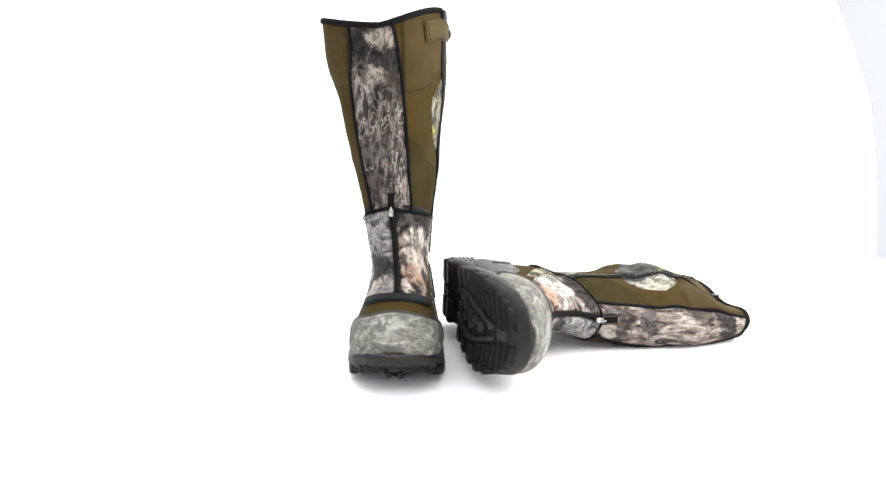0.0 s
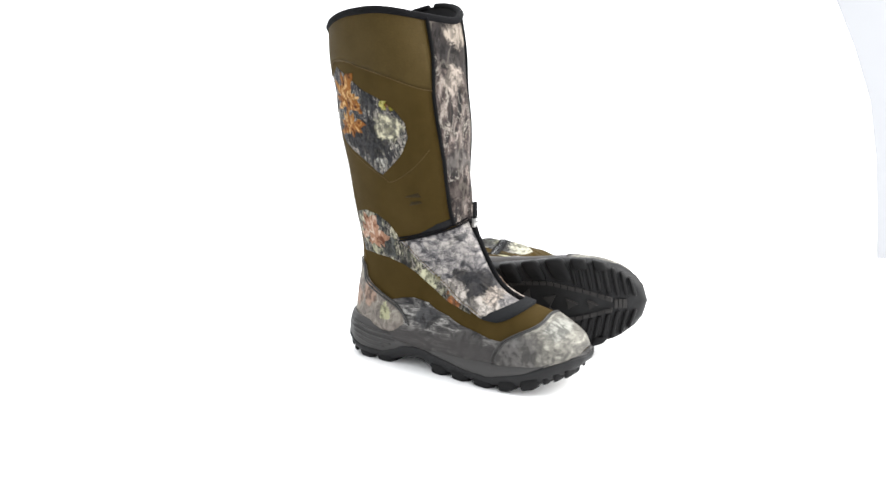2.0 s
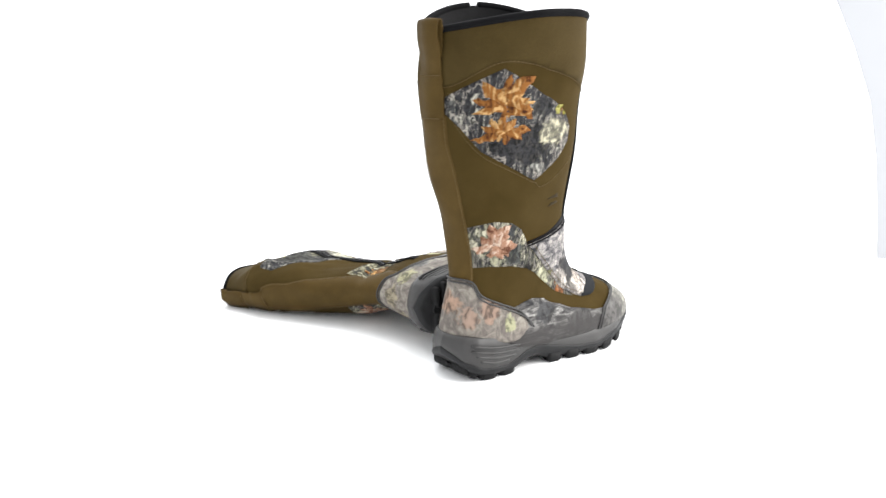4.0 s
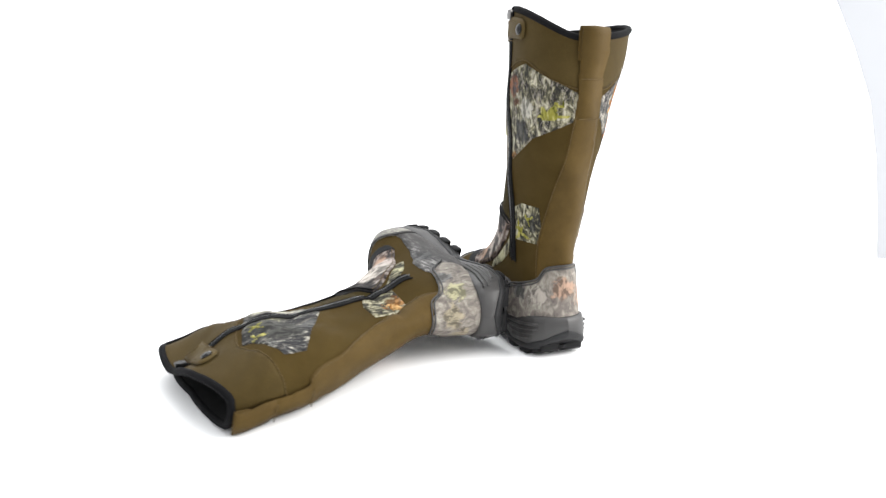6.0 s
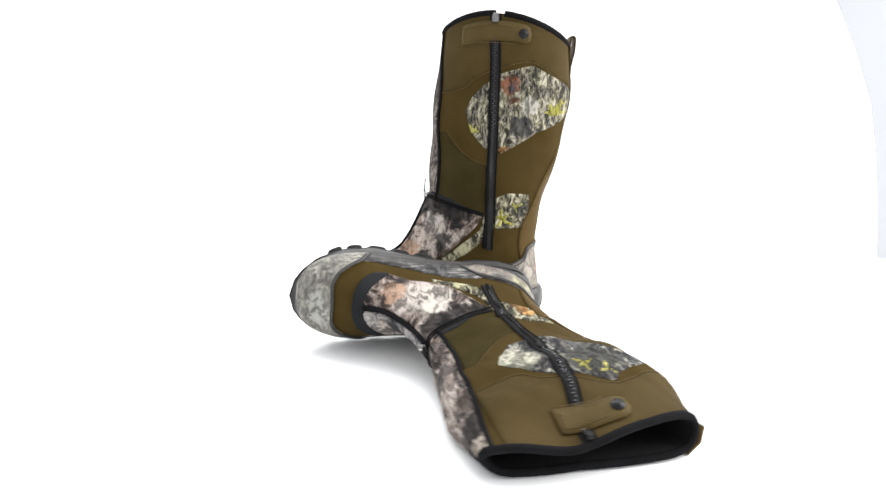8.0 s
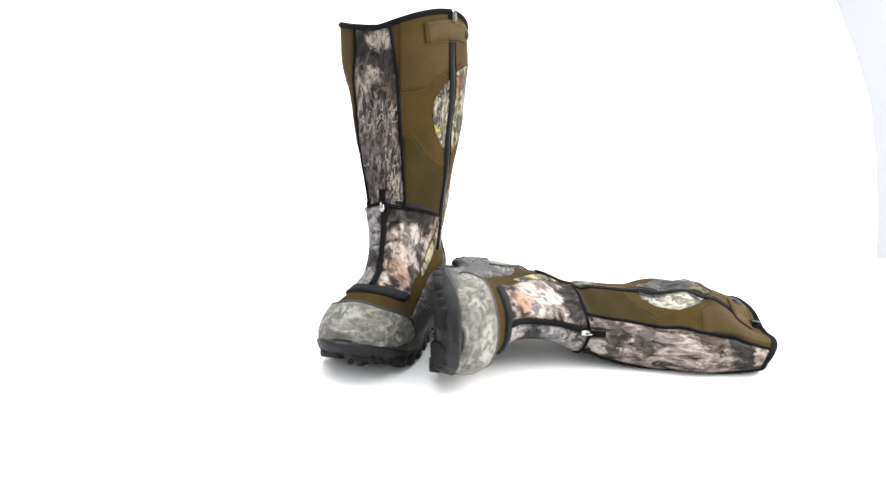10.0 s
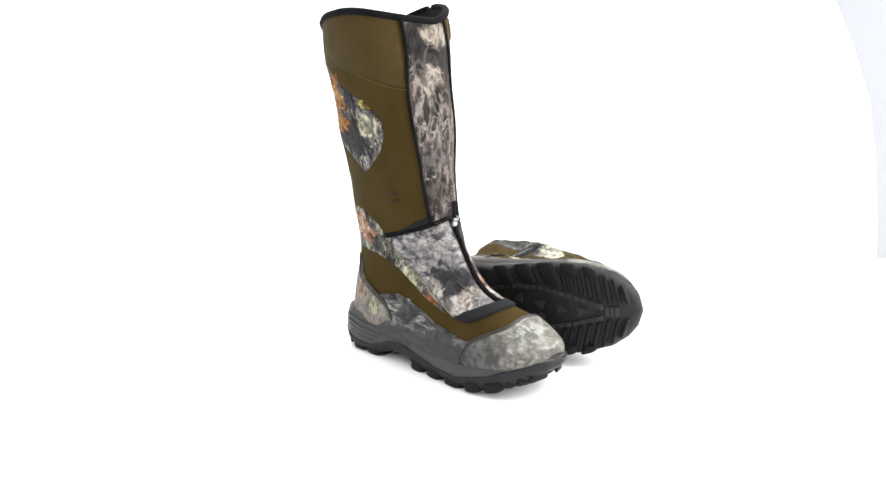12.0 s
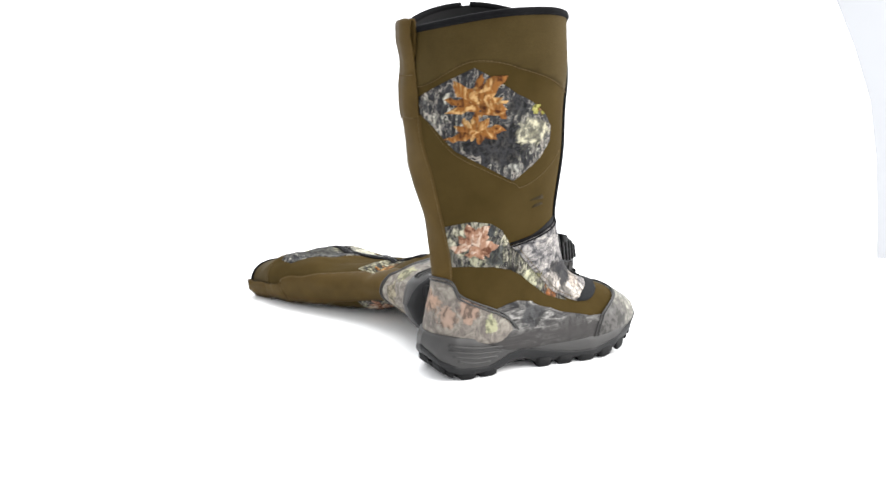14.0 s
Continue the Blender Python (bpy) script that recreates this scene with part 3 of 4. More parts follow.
    c_out = camo("leaf_print_plain_side_" + tag, INKY, [
        (-0.002, yo * 0.07, 0.318, 0.015, (0.34, 0.33, 0.30), 1.0), (0.030, yo * 0.07, 0.284, 0.020, (0.014, 0.014, 0.015), 1.0), (0.066, yo * 0.07, 0.280, 0.032, (0.012, 0.012, 0.013), 1.1),
        (0.070, yo * 0.07, 0.322, 0.015, (0.014, 0.014, 0.015), 1.2), (0.094, yo * 0.07, 0.294, 0.021, (0.64, 0.60, 0.43), 1.3), (0.098, yo * 0.07, 0.320, 0.011, (0.24, 0.11, 0.025), 1.3),
        (0.104, yo * 0.07, 0.316, 0.006, YELLOW, 1.2), (0.078, yo * 0.07, 0.254, 0.010, (0.46, 0.45, 0.40), 1.5)], shift, 80, (1.7, 1, 0.6), (0, 55, 0), 0.0, 0.0, lie=(0, 60, 0), fibre=0.9, cracks=0.75)
    patch = panel("calf_patch", [("back", -0.015, 0.312), ("back", -0.015, 0.328)] + [("plain", x, z) for x, z in ((0.002, 0.345), (0.022, 0.359), (0.046, 0.346), (0.077, 0.330), (0.106, 0.314), (0.118, 0.300),
                  (0.119, 0.284), (0.109, 0.265), (0.092, 0.248), (0.078, 0.240), (0.054, 0.252), (0.017, 0.273), (-0.003, 0.297))], c_out, label="leaf and bark camouflage patch", off=0.0008, skirt=0.0014)
    m_orange = leaf_print("orange_leaf_print_" + tag, (0.055, 0.018, 0.006), (0.255, 0.102, 0.025), (0.58, 0.36, 0.15))
    m_yellow = leaf_print("yellow_leaf_print_" + tag, (0.075, 0.075, 0.015), (0.25, 0.235, 0.045), (0.42, 0.39, 0.13))
    m_rose = leaf_print("rust_leaf_print_" + tag, (0.11, 0.045, 0.026), (0.34, 0.185, 0.12), (0.60, 0.47, 0.37))
    def leaves(view, sprays, material, owner, lab):
        for i, (x, z, r, turns, width) in enumerate(sprays):
            for ring in spray(view, x, z, r, turns, 10 * i + int(x * 1000), width):
                panel("printed_leaf", ring, material, owner, lab, 0.0016, 0.0014, grid=0.004)
    if not lying:
        leaves("plain", ((0.030, 0.323, 0.033, (20, 50, 78, 105, 135), 0.40), (0.032, 0.322, 0.028, (345, 5, 165, 190), 0.42), (0.044, 0.318, 0.018, (200, 330, 20), 0.5), (0.032, 0.292, 0.026, (15, 45, 80, 120, 160, 200), 0.40), (0.036, 0.296, 0.020, (250, 290, 330), 0.45)), m_orange, patch, "orange printed leaf")
        leaves("plain", ((0.088, 0.321, 0.011, (320, 345, 20), 0.4),), m_yellow, patch, "yellow printed leaf")
    if lying:
        in_blobs = [(0.110, yi * 0.04, 0.300, 0.034, (0.60, 0.58, 0.46), 0.8), (0.028, yi * 0.04, 0.316, 0.036, (0.060, 0.060, 0.054), 0.9), (0.020, yi * 0.04, 0.270, 0.022, (0.10, 0.10, 0.10), 1.0),
                    (0.056, yi * 0.04, 0.347, 0.015, (0.30, 0.29, 0.09), 1.0), (0.030, yi * 0.04, 0.351, 0.011, (0.30, 0.29, 0.10), 1.0), (0.062, yi * 0.04, 0.300, 0.017, (0.32, 0.31, 0.22), 0.8), (-0.012, yi * 0.04, 0.330, 0.012, (0.40, 0.40, 0.36), 1.0)]
    else:
        in_blobs = [(0.064, yi * 0.055, 0.342, 0.014, RUST, 1.0), (0.062, yi * 0.055, 0.340, 0.008, (0.05, 0.05, 0.055), 1.0), (0.060, yi * 0.055, 0.322, 0.010, RUST, 1.6),
                    (0.050, yi * 0.055, 0.288, 0.018, (0.04, 0.04, 0.043), 0.9), (0.036, yi * 0.055, 0.315, 0.014, (0.46, 0.44, 0.38), 1.0), (0.068, yi * 0.05, 0.256, 0.006, ORANGE, 1.0), (-0.010, yi * 0.05, 0.322, 0.008, (0.45, 0.27, 0.05), 0.7)]
    c_in = camo("leaf_print_zip_side_" + tag, INKY if lying else LEAFY, in_blobs, shift, 78, (1.5, 1, 0.8), (0, -15, 0), 0.0, 0.0, lie=(0, 75, 0) if lying else (0, -12, 0), fibre=0.3 if lying else 0.6)
    patch = panel("calf_patch", [("zip", x + ((0.013 if x > 0.09 else 0.018 if x < 0.02 else 0.0) if lying else 0.0), z) for x, z in ((0.121, 0.306), (0.114, 0.325), (0.099, 0.340), (0.077, 0.356), (0.036, 0.368), (0.012, 0.358), (-0.010, 0.345),
                  (-0.022, 0.334), (-0.022, 0.306), (0.026, 0.281), (0.073, 0.252), (0.096, 0.259), (0.114, 0.280))], c_in, label="grey bark camouflage patch with leaves", off=0.0008, skirt=0.0014)
    if not lying:
        leaves("zip", ((0.002, 0.304, 0.018, (15, 60, 100, 140, 170), 0.46), (0.110, 0.278, 0.012, (60, 110, 170), 0.40), (-0.010, 0.318, 0.009, (50, 110), 0.4)), m_yellow, patch, "yellow green printed leaf")
    else:
        leaves("zip", ((0.060, 0.342, 0.014, (40, 100, 200, 320), 0.35), (0.036, 0.350, 0.012, (20, 140, 260), 0.35)), m_yellow, patch, "yellow green printed leaf")
    c_ank = camo("leaf_print_ankle_" + tag, ASHEN, [(0.062, yo * 0.04, 0.180, 0.011, (0.05, 0.055, 0.06), 1.0), (0.075, yo * 0.04, 0.150, 0.015, (0.07, 0.075, 0.075), 1.0), (0.098, yo * 0.04, 0.128, 0.010, CHAR, 1.0),
                 (0.125, yo * 0.04, 0.116, 0.013, (0.56, 0.55, 0.38), 1.0), (0.163, yo * 0.04, 0.094, 0.012, (0.34, 0.12, 0.04), 1.0), (0.052, yo * 0.04, 0.145, 0.009, (0.45, 0.44, 0.3), 1.0)], shift, 80, (1.6, 1, 0.7), (0, 45, 0), 0.0, 0.0, lie=(0, 40, 0), fibre=0.5)
    patch = panel("ankle_patch", [("plain", x, z) for x, z in ((0.017, 0.186), (0.042, 0.192), (0.062, 0.190), (0.078, 0.182), (0.088, 0.168), (0.098, 0.158), (0.120, 0.142), (0.152, 0.112), (0.180, 0.090),
                  (0.186, 0.083), (0.165, 0.089), (0.140, 0.104), (0.117, 0.120), (0.098, 0.131), (0.075, 0.137), (0.045, 0.138), (0.021, 0.137))], c_ank, label="leaf camouflage patch at the ankle", off=0.0008, skirt=0.0014)
    leaves("plain", ((0.046, 0.166, 0.024, (350, 25, 60, 115, 160, 200, 320), 0.60), (0.056, 0.158, 0.020, (330, 10, 200), 0.5)), m_rose, patch, "rust pink printed leaf")
    ank = [(0.150, 0.104), (0.120, 0.125), (0.098, 0.145), (0.092, 0.165), (0.078, 0.190), (0.060, 0.198), (0.030, 0.194), (0.031, 0.147), (0.078, 0.147), (0.092, 0.132), (0.112, 0.112), (0.150, 0.092)]
    patch = panel("ankle_patch", [("zip", x, z) for x, z in ank], camo("leaf_print_inner_ankle_" + tag, LEAFY, [(0.045, yi * 0.04, 0.175, 0.012, (0.05, 0.05, 0.05), 1.0), (0.120, yi * 0.04, 0.115, 0.012, (0.50, 0.48, 0.30), 1.0)] + ([(0.05, yi * 0.04, 0.155, 0.016, ORANGE, 1.0)] if lying else []), shift, 85, (1.6, 1, 0.8), (0, -10, 0), 0.0, 0.0),
                  label="leaf camouflage patch at the ankle", off=0.0008, skirt=0.0014)
    if not lying:
        leaves("zip", ((0.066, 0.158, 0.016, (30, 80, 130, 190, 320), 0.30), (0.050, 0.176, 0.012, (60, 150, 250), 0.30)), m_yellow, patch, "yellow green printed leaf")
    else:
        leaves("zip", ((0.050, 0.160, 0.018, (60, 100, 150, 190), 0.4),), m_orange, patch, "orange printed leaf")

    # ---- front panel from rim to flap, with black piping on both sides
    fl = [(-0.064, 0.409), (-0.062, 0.373), (-0.060, 0.327), (-0.055, 0.286), (-0.048, 0.252), (-0.041, 0.218), (-0.034, 0.184)]
    fr = [(-0.011, 0.411), (-0.003, 0.374), (0.002, 0.334), (0.006, 0.287), (0.009, 0.245), (0.012, 0.210), (0.014, 0.184)]
    lft = [find("front", x, z) for x, z in fl]
    rgt = [find("front", x, z) for x, z in fr]
    lft[0], rgt[0] = (0.004, lft[0][1]), (0.004, rgt[0][1])
    c_front = camo("bark_print_front_" + tag, BARK if lying else TRUNK, [
        (0.15, yo * 0.055, 0.392, 0.026, (0.025, 0.022, 0.022), 1.2), (0.15, yo * 0.020, 0.368, 0.022, (0.022, 0.02, 0.02), 1.1), (0.155, yo * 0.022, 0.396, 0.016, (0.42, 0.36, 0.30), 1.2),
        (0.155, yo * 0.034, 0.345, 0.010, (0.42, 0.36, 0.31), 0.5), (0.155, yo * 0.012, 0.335, 0.012, (0.05, 0.035, 0.03), 0.5), (0.16, yo * 0.030, 0.258, 0.012, (0.10, 0.09, 0.085), 0.8),
        (0.16, yo * 0.028, 0.222, 0.012, (0.075, 0.06, 0.055), 0.7)], (shift[0], shift[1], shift[2]), 62, (1, 1.5, 0.40), (16, 0, 0), 0.1 if lying else 0.14, 0.3 if lying else 0.5, lie=(32, 0, 0), fibre=0.35 if lying else 0.8)
    fp = panel("front_panel", lft + rgt[::-1], c_front, label="bark camouflage panel", off=0.0010)
    for side in (lft, rgt):
        cord("piping", side, 0.0024 if lying else 0.0022, m_black, fp, 0.0012, flat=1.0, label="black piping")
    # ---- flap over the instep: two camouflage halves, a zip between them, a dark bar below
    def f_(x, z):
        return find("front", x, z)
    topo, topi = find("plain", 0.094, 0.161), find("zip", 0.094, 0.165)
    z_t, z_b = f_(0.000, 0.188), f_(0.000, 0.096)
    c_fo = camo("bark_print_flap_plain_side_" + tag, SLATE, [
        (0.168, yo * 0.03, 0.122, 0.013, (0.020, 0.020, 0.022), 0.9), (0.188, yo * 0.025, 0.112, 0.023, (0.018, 0.018, 0.020), 0.9), (0.158, yo * 0.03, 0.099, 0.022, (0.66, 0.60, 0.54), 0.9),
        (0.200, yo * 0.025, 0.086, 0.022, (0.68, 0.62, 0.56), 1.0), (0.205, yo * 0.014, 0.102, 0.012, (0.58, 0.50, 0.43), 1.0), (0.140, yo * 0.035, 0.116, 0.008, (0.24, 0.22, 0.10), 0.9), (0.165, yo * 0.02, 0.172, 0.010, (0.06, 0.06, 0.065), 1.2)], shift, 60, (1.0, 1, 1.3), (0, 30, 0), 0.0, 0.2, cracks=0.6)
    inner_flap = [(0.156, yi * 0.02, 0.184, 0.040, (0.014, 0.013, 0.014), 1.2), (0.128, yi * 0.035, 0.172, 0.026, (0.020, 0.018, 0.018), 1.3), (0.160, yi * 0.02, 0.146, 0.020, (0.56, 0.50, 0.45), 0.9), (0.176, yi * 0.025, 0.128, 0.017, (0.52, 0.44, 0.38), 0.8),
                  (0.150, yi * 0.035, 0.128, 0.013, (0.05, 0.045, 0.045), 0.9), (0.196, yi * 0.02, 0.108, 0.016, (0.40, 0.26, 0.18), 0.9), (0.175, yi * 0.03, 0.108, 0.010, (0.045, 0.04, 0.04), 1.2)]
    if lying:
        inner_flap = [(0.128, yi * 0.03, 0.172, 0.030, (0.014, 0.013, 0.014), 1.0), (0.160, yi * 0.02, 0.176, 0.024, (0.014, 0.013, 0.014), 1.0), (0.105, yi * 0.04, 0.160, 0.018, (0.014, 0.013, 0.014), 1.0), (0.155, yi * 0.03, 0.136, 0.026, (0.62, 0.57, 0.51), 1.0), (0.180, yi * 0.02, 0.122, 0.023, (0.58, 0.52, 0.47), 1.0),
                      (0.197, yi * 0.02, 0.105, 0.015, (0.42, 0.27, 0.19), 1.0), (0.165, yi * 0.03, 0.104, 0.012, (0.52, 0.46, 0.42), 1.0), (0.185, yi * 0.032, 0.090, 0.012, (0.10, 0.085, 0.08), 1.0)]
    c_fi = camo("bark_print_flap_zip_side_" + tag, BARK, inner_flap, (shift[0] + 1, shift[1], shift[2]), 50, (1, 1, 0.8), (0, 20, 0), 0.0, 0.25)
    bo = [find("plain", 0.118, 0.139), find("plain", 0.152, 0.110), find("plain", 0.180, 0.088), find("plain", 0.202, 0.079)]
    bi = [find("zip", 0.126, 0.125), find("zip", 0.152, 0.104), find("zip", 0.176, 0.094), find("zip", 0.203, 0.080)]
    gap = 0.062
    flap = panel("instep_flap", [topo, (0.5 * (topo[0] + z_t[0]) - 0.004, 0.5 * (topo[1] - gap)), (z_t[0], -gap), (z_b[0], -gap * 0.8), (z_b[0] + 0.006, -0.5)] + bo[::-1], c_fo, label="cracked bark camouflage flap", off=0.0034, skirt=0.0046)
    flap2 = panel("instep_flap", [topi, (0.5 * (topi[0] + z_t[0]) - 0.004, 0.5 * (topi[1] + gap)), (z_t[0], gap), (z_b[0], gap * 0.8), (z_b[0] + 0.006, 0.5)] + bi[::-1], c_fi, label="pale and dark bark camouflage flap", off=0.0034, skirt=0.0046)
    for fl_, pts in ((flap, [topo, (0.5 * (topo[0] + z_t[0]) - 0.004, 0.5 * (topo[1] - gap)), (z_t[0], -gap)]), (flap2, [topi, (0.5 * (topi[0] + z_t[0]) - 0.004, 0.5 * (topi[1] + gap)), (z_t[0], gap)])):
        cord("hem", pts, 0.0010, m_black, fl_, 0.0036)
        cord("elastic", [(a - 0.006, p) for a, p in pts], 0.0012, m_black, fl_, 0.0008, label="black elastic edge")
    for fl_, pts in ((flap, [topo] + bo), (flap2, [topi] + bi)):
        stitches("stitching", [(a - 0.002, p * 0.97) for a, p in pts], fl_, off=0.0040, material=m_thread)
    # black lining that shows between the flap's lifted edge and the leg
    for t_, sg in ((topo, -1), (topi, 1)):
        m_a = 0.5 * (t_[0] + z_t[0])
        panel("flap_lining", [t_, (m_a - 0.006, 0.5 * t_[1]), (z_t[0] - 0.004, sg * 0.30), (z_t[0] - 0.016, sg * 0.36), (m_a - 0.022, 0.55 * t_[1])], m_lining, flap if sg < 0 else flap2, "black lining under the flap edge", off=0.0014, skirt=0.0018)
    bar = [(z_b[0] - 0.004, -0.95), (z_b[0] - 0.008, 0.0), (z_b[0] - 0.004, 0.95), (z_b[0] + 0.026, 1.06), (z_b[0] + 0.050, 0.9), (z_b[0] + 0.046, 0.0), (z_b[0] + 0.050, -0.9), (z_b[0] + 0.026, -1.06)]
    panel("toe_bar", bar, m_bar, label="charcoal rubberised bar below the flap", off=0.0042, skirt=0.0050, curve=True)
    fz = panel("front_zip", [(z_t[0] - 0.002, -gap * 1.3), (z_t[0] - 0.002, gap * 1.3), (z_b[0], gap * 1.1), (z_b[0], -gap * 1.1)], m_tape, label="black covered zip", off=0.0030)
    cord("zip_cover", [(z_t[0] + 0.012, 0.0), (0.5 * (z_t[0] + z_b[0]), 0.0), (z_b[0], 0.0)], 0.0032, m_black, fz, 0.0030)
    zt = on(z_t[0], 0.0, 0.005)
    sl = [zt + np.array(o) for o in ((0, -0.0026, -0.009), (0, 0.0026, -0.009), (0, 0.0034, -0.004), (0, 0.0022, 0.002), (0, -0.0022, 0.002), (0, -0.0034, -0.004))]
    add("zip_slider", bevelled_block(sl, (1, 0, 0.1), 0.004, 0.0012), m_metal, fz, "nickel zip slider", smooth=False)
    lp = [zt + np.array((0.004 + 0.0035 * math.sin(g), 0.0, 0.001 + 0.0032 * math.cos(g))) for g in np.linspace(0, 2 * math.pi, 13)[:-1]]
    add("zip_eye", rod(lp, 0.0009, 6, True), m_metal, fz, "nickel zip eye")
    tb = [zt + np.array(o) for o in ((0.002, -0.0042, 0.002), (0.002, 0.0042, 0.002), (0.0005, 0.0042, 0.021), (0.0005, -0.0042, 0.021))]
    add("zip_pull", bevelled_block(tb, (1, 0, 0.05), 0.0022, 0.0006), m_black, fz, "black cloth zip pull", smooth=False)
    # ---- side zip
    zl = [find("zip", 0.085, z) for z in (0.400, 0.36, 0.32, 0.28, 0.24, 0.20, 0.16, 0.118)]
    zl = [(0.002, zl[0][1])] + zl
    wz = 0.0062
    half = wz / np.maximum(0.045, np.array([np.linalg.norm(on(a, p + 0.1) - on(a, p)) * 10 for a, p in zl]))
    zp = panel("side_zip", [(a, p - h) for (a, p), h in zip(zl, half)] + [(a, p + h) for (a, p), h in list(zip(zl, half))[::-1]], m_tape, label="black tape of the side zip", off=0.0020, skirt=0.0026)
    q = edge(zl, closed=False, step=0.0021)
    teeth = []
    for i, (a, p) in enumerate(q):
        if i < 4:
            continue
        c0 = on(a, p, 0.0023)
        tdir = on(min(a + 0.004, 1), p) - on(a, p)
        tdir /= np.linalg.norm(tdir)
        nn = on(a, p, 0.01) - on(a, p)
        nn /= np.linalg.norm(nn)
        sd = np.cross(tdir, nn) * (1 if i % 2 else -1)
        r = [c0 + tdir * u_ + sd * w_ for u_, w_ in ((-0.0006, -0.0006), (0.0006, -0.0006), (0.0006, 0.0022), (-0.0006, 0.0022))]
        teeth.append(block(r, [v_ + nn * 0.0010 for v_ in r]))
    add("zip_teeth", join(teeth), m_teeth, zp, "dark zip teeth", smooth=False)
    for dlt in (-1, 1):
        cord("zip_hem", [(a, p + dlt * h * 1.1) for (a, p), h in zip(zl, half)], 0.0007, m_black, zp, 0.0016)
    st = on(zl[0][0] + 0.012, zl[0][1], 0.0035)
    slid = [st + np.array(o) for o in ((-0.004, 0, -0.006), (0.004, 0, -0.006), (0.0048, 0, 0.001), (0.003, 0, 0.006), (-0.003, 0, 0.006), (-0.0048, 0, 0.001))]
    add("zip_slider", bevelled_block(slid, (0, 1, 0), 0.0035, 0.001), m_snap if lying else m_slide, zp, "black zip slider" if lying else "dark nickel zip slider", smooth=False)
    # ---- strap over the zip with a snap
    strap = [("zip", x, z) for x, z in ((0.127, 0.417), (0.127, 0.392), (0.046, 0.394), (0.040, 0.399), (0.039, 0.407), (0.041, 0.415), (0.047, 0.419))]
    if lying:
        strap = [("zip", x, z) for x, z in ((0.108, 0.415), (0.112, 0.391), (0.050, 0.391), (0.042, 0.396), (0.040, 0.404), (0.042, 0.411), (0.048, 0.415))]
    sp = panel("zip_strap", strap, m_strap, label="olive brown leather strap closed over the side zip", off=0.0046, skirt=0.0024)
    sx, sz = (0.050, 0.406) if not lying else (0.050, 0.403)
    a, p = find("zip", sx, sz)
    c0 = on(a, p, 0.0045)
    nn = on(a, p, 0.01) - on(a, p)
    nn /= np.linalg.norm(nn)
    e1 = np.cross(nn, (0, 0, 1.0))
    e1 /= np.linalg.norm(e1)
    e2 = np.cross(nn, e1)
    lev = []
    for r_, h_ in ((0.0066, 0.0), (0.0066, 0.0008), (0.0058, 0.0016), (0.0048, 0.0014), (0.0042, 0.0022), (0.0020, 0.0029)):
        lev.append(np.array([c0 + nn * h_ + r_ * (math.cos(g) * e1 + math.sin(g) * e2) for g in np.linspace(0, 2 * math.pi, 21)[:-1]]))
    add("snap", lofted(lev), m_snap, sp, "round black press stud")
    xe = strap[0][1] - 0.004
    stitches("stitching", [("zip", xe, strap[0][2] - 0.003), ("zip", xe, strap[1][2] + 0.003)], sp, off=0.0052, curve=False)
    stitches("stitching", [("zip", xe, strap[0][2] - 0.002), ("zip", 0.060, strap[0][2] - 0.002)], sp, off=0.0052, curve=False)
    stitches("stitching", [("zip", xe, strap[1][2] + 0.002), ("zip", 0.060, strap[1][2] + 0.002)], sp, off=0.0052, curve=False)
    # ---- back strip of tan leather and pull loop
    bl, br = [], []
    for z, w0, w1 in ((0.310, -0.017, 0.017), (0.28, -0.018, 0.019), (0.25, -0.020, 0.022), (0.20, -0.021, 0.026), (0.15, -0.020, 0.027), (0.10, -0.020, 0.028)):
        mid = np.interp(z, BACK_Z, BACK_S)
        bl.append(find("back", mid + w0, z))
        br.append(find("back", mid + w1, z))
    bs = panel("back_strip", bl + br[::-1], m_tan, label="tan leather strip up the back", off=0.0022 if lying else 0.0014)
    stitches("stitching", [(a, p + 0.03) for a, p in bl] if bl[0][1] < br[0][1] else [(a, p - 0.03) for a, p in bl], bs, off=0.0022)
    stitches("stitching", [(a, p - 0.03) for a, p in br] if bl[0][1] < br[0][1] else [(a, p + 0.03) for a, p in br], bs, off=0.0022)
    # the pull loop: a folded strap sewn down in two steps, standing a little above the rim
    zs = np.linspace(0.306, 0.394 if not lying else 0.390, 16)
    hw_ = 0.0140 if lying else 0.0165
    offs = np.interp(zs, (0.306, 0.308, 0.346, 0.351, 0.355, 0.375, 0.394), (0.0020, 0.0030, 0.0032, 0.0022, 0.0028, 0.0034, 0.0046)) * (1.0 + (1.2 * smoothstep(0.34, 0.39, zs) if lying else -0.3 + 1.5 * smoothstep(0.355, 0.39, zs)))
    edges = [[on(*find("back", np.interp(z, BACK_Z, BACK_S) + d_, z), o_) for d_ in (-hw_, 0, hw_)] for z, o_ in zip(zs, offs)]
    side = (edges[8][2] - edges[8][0]) / 2
    away = np.cross(side, (0, 0, 1.0))
    away /= np.linalg.norm(away)
    away *= 1 if away[0] < 0 else -1
    last = edges[-1]
    for d_, h_ in ((0.0004, 0.006), (0.0, 0.0100), (-0.0012, 0.0124), (-0.0034, 0.0136), (-0.0058, 0.0124), (-0.0068, 0.005), (-0.0070, -0.008), (-0.0064, -0.024)):
        edges.append([q_ + away * d_ * (0.45 if lying else 1.0) + np.array((0, 0, h_ * (0.4 if lying else 1.0))) for q_ in last])
    edges = spline(np.array(edges).reshape(-1, 9), 90).reshape(-1, 3, 3)
    lv = []
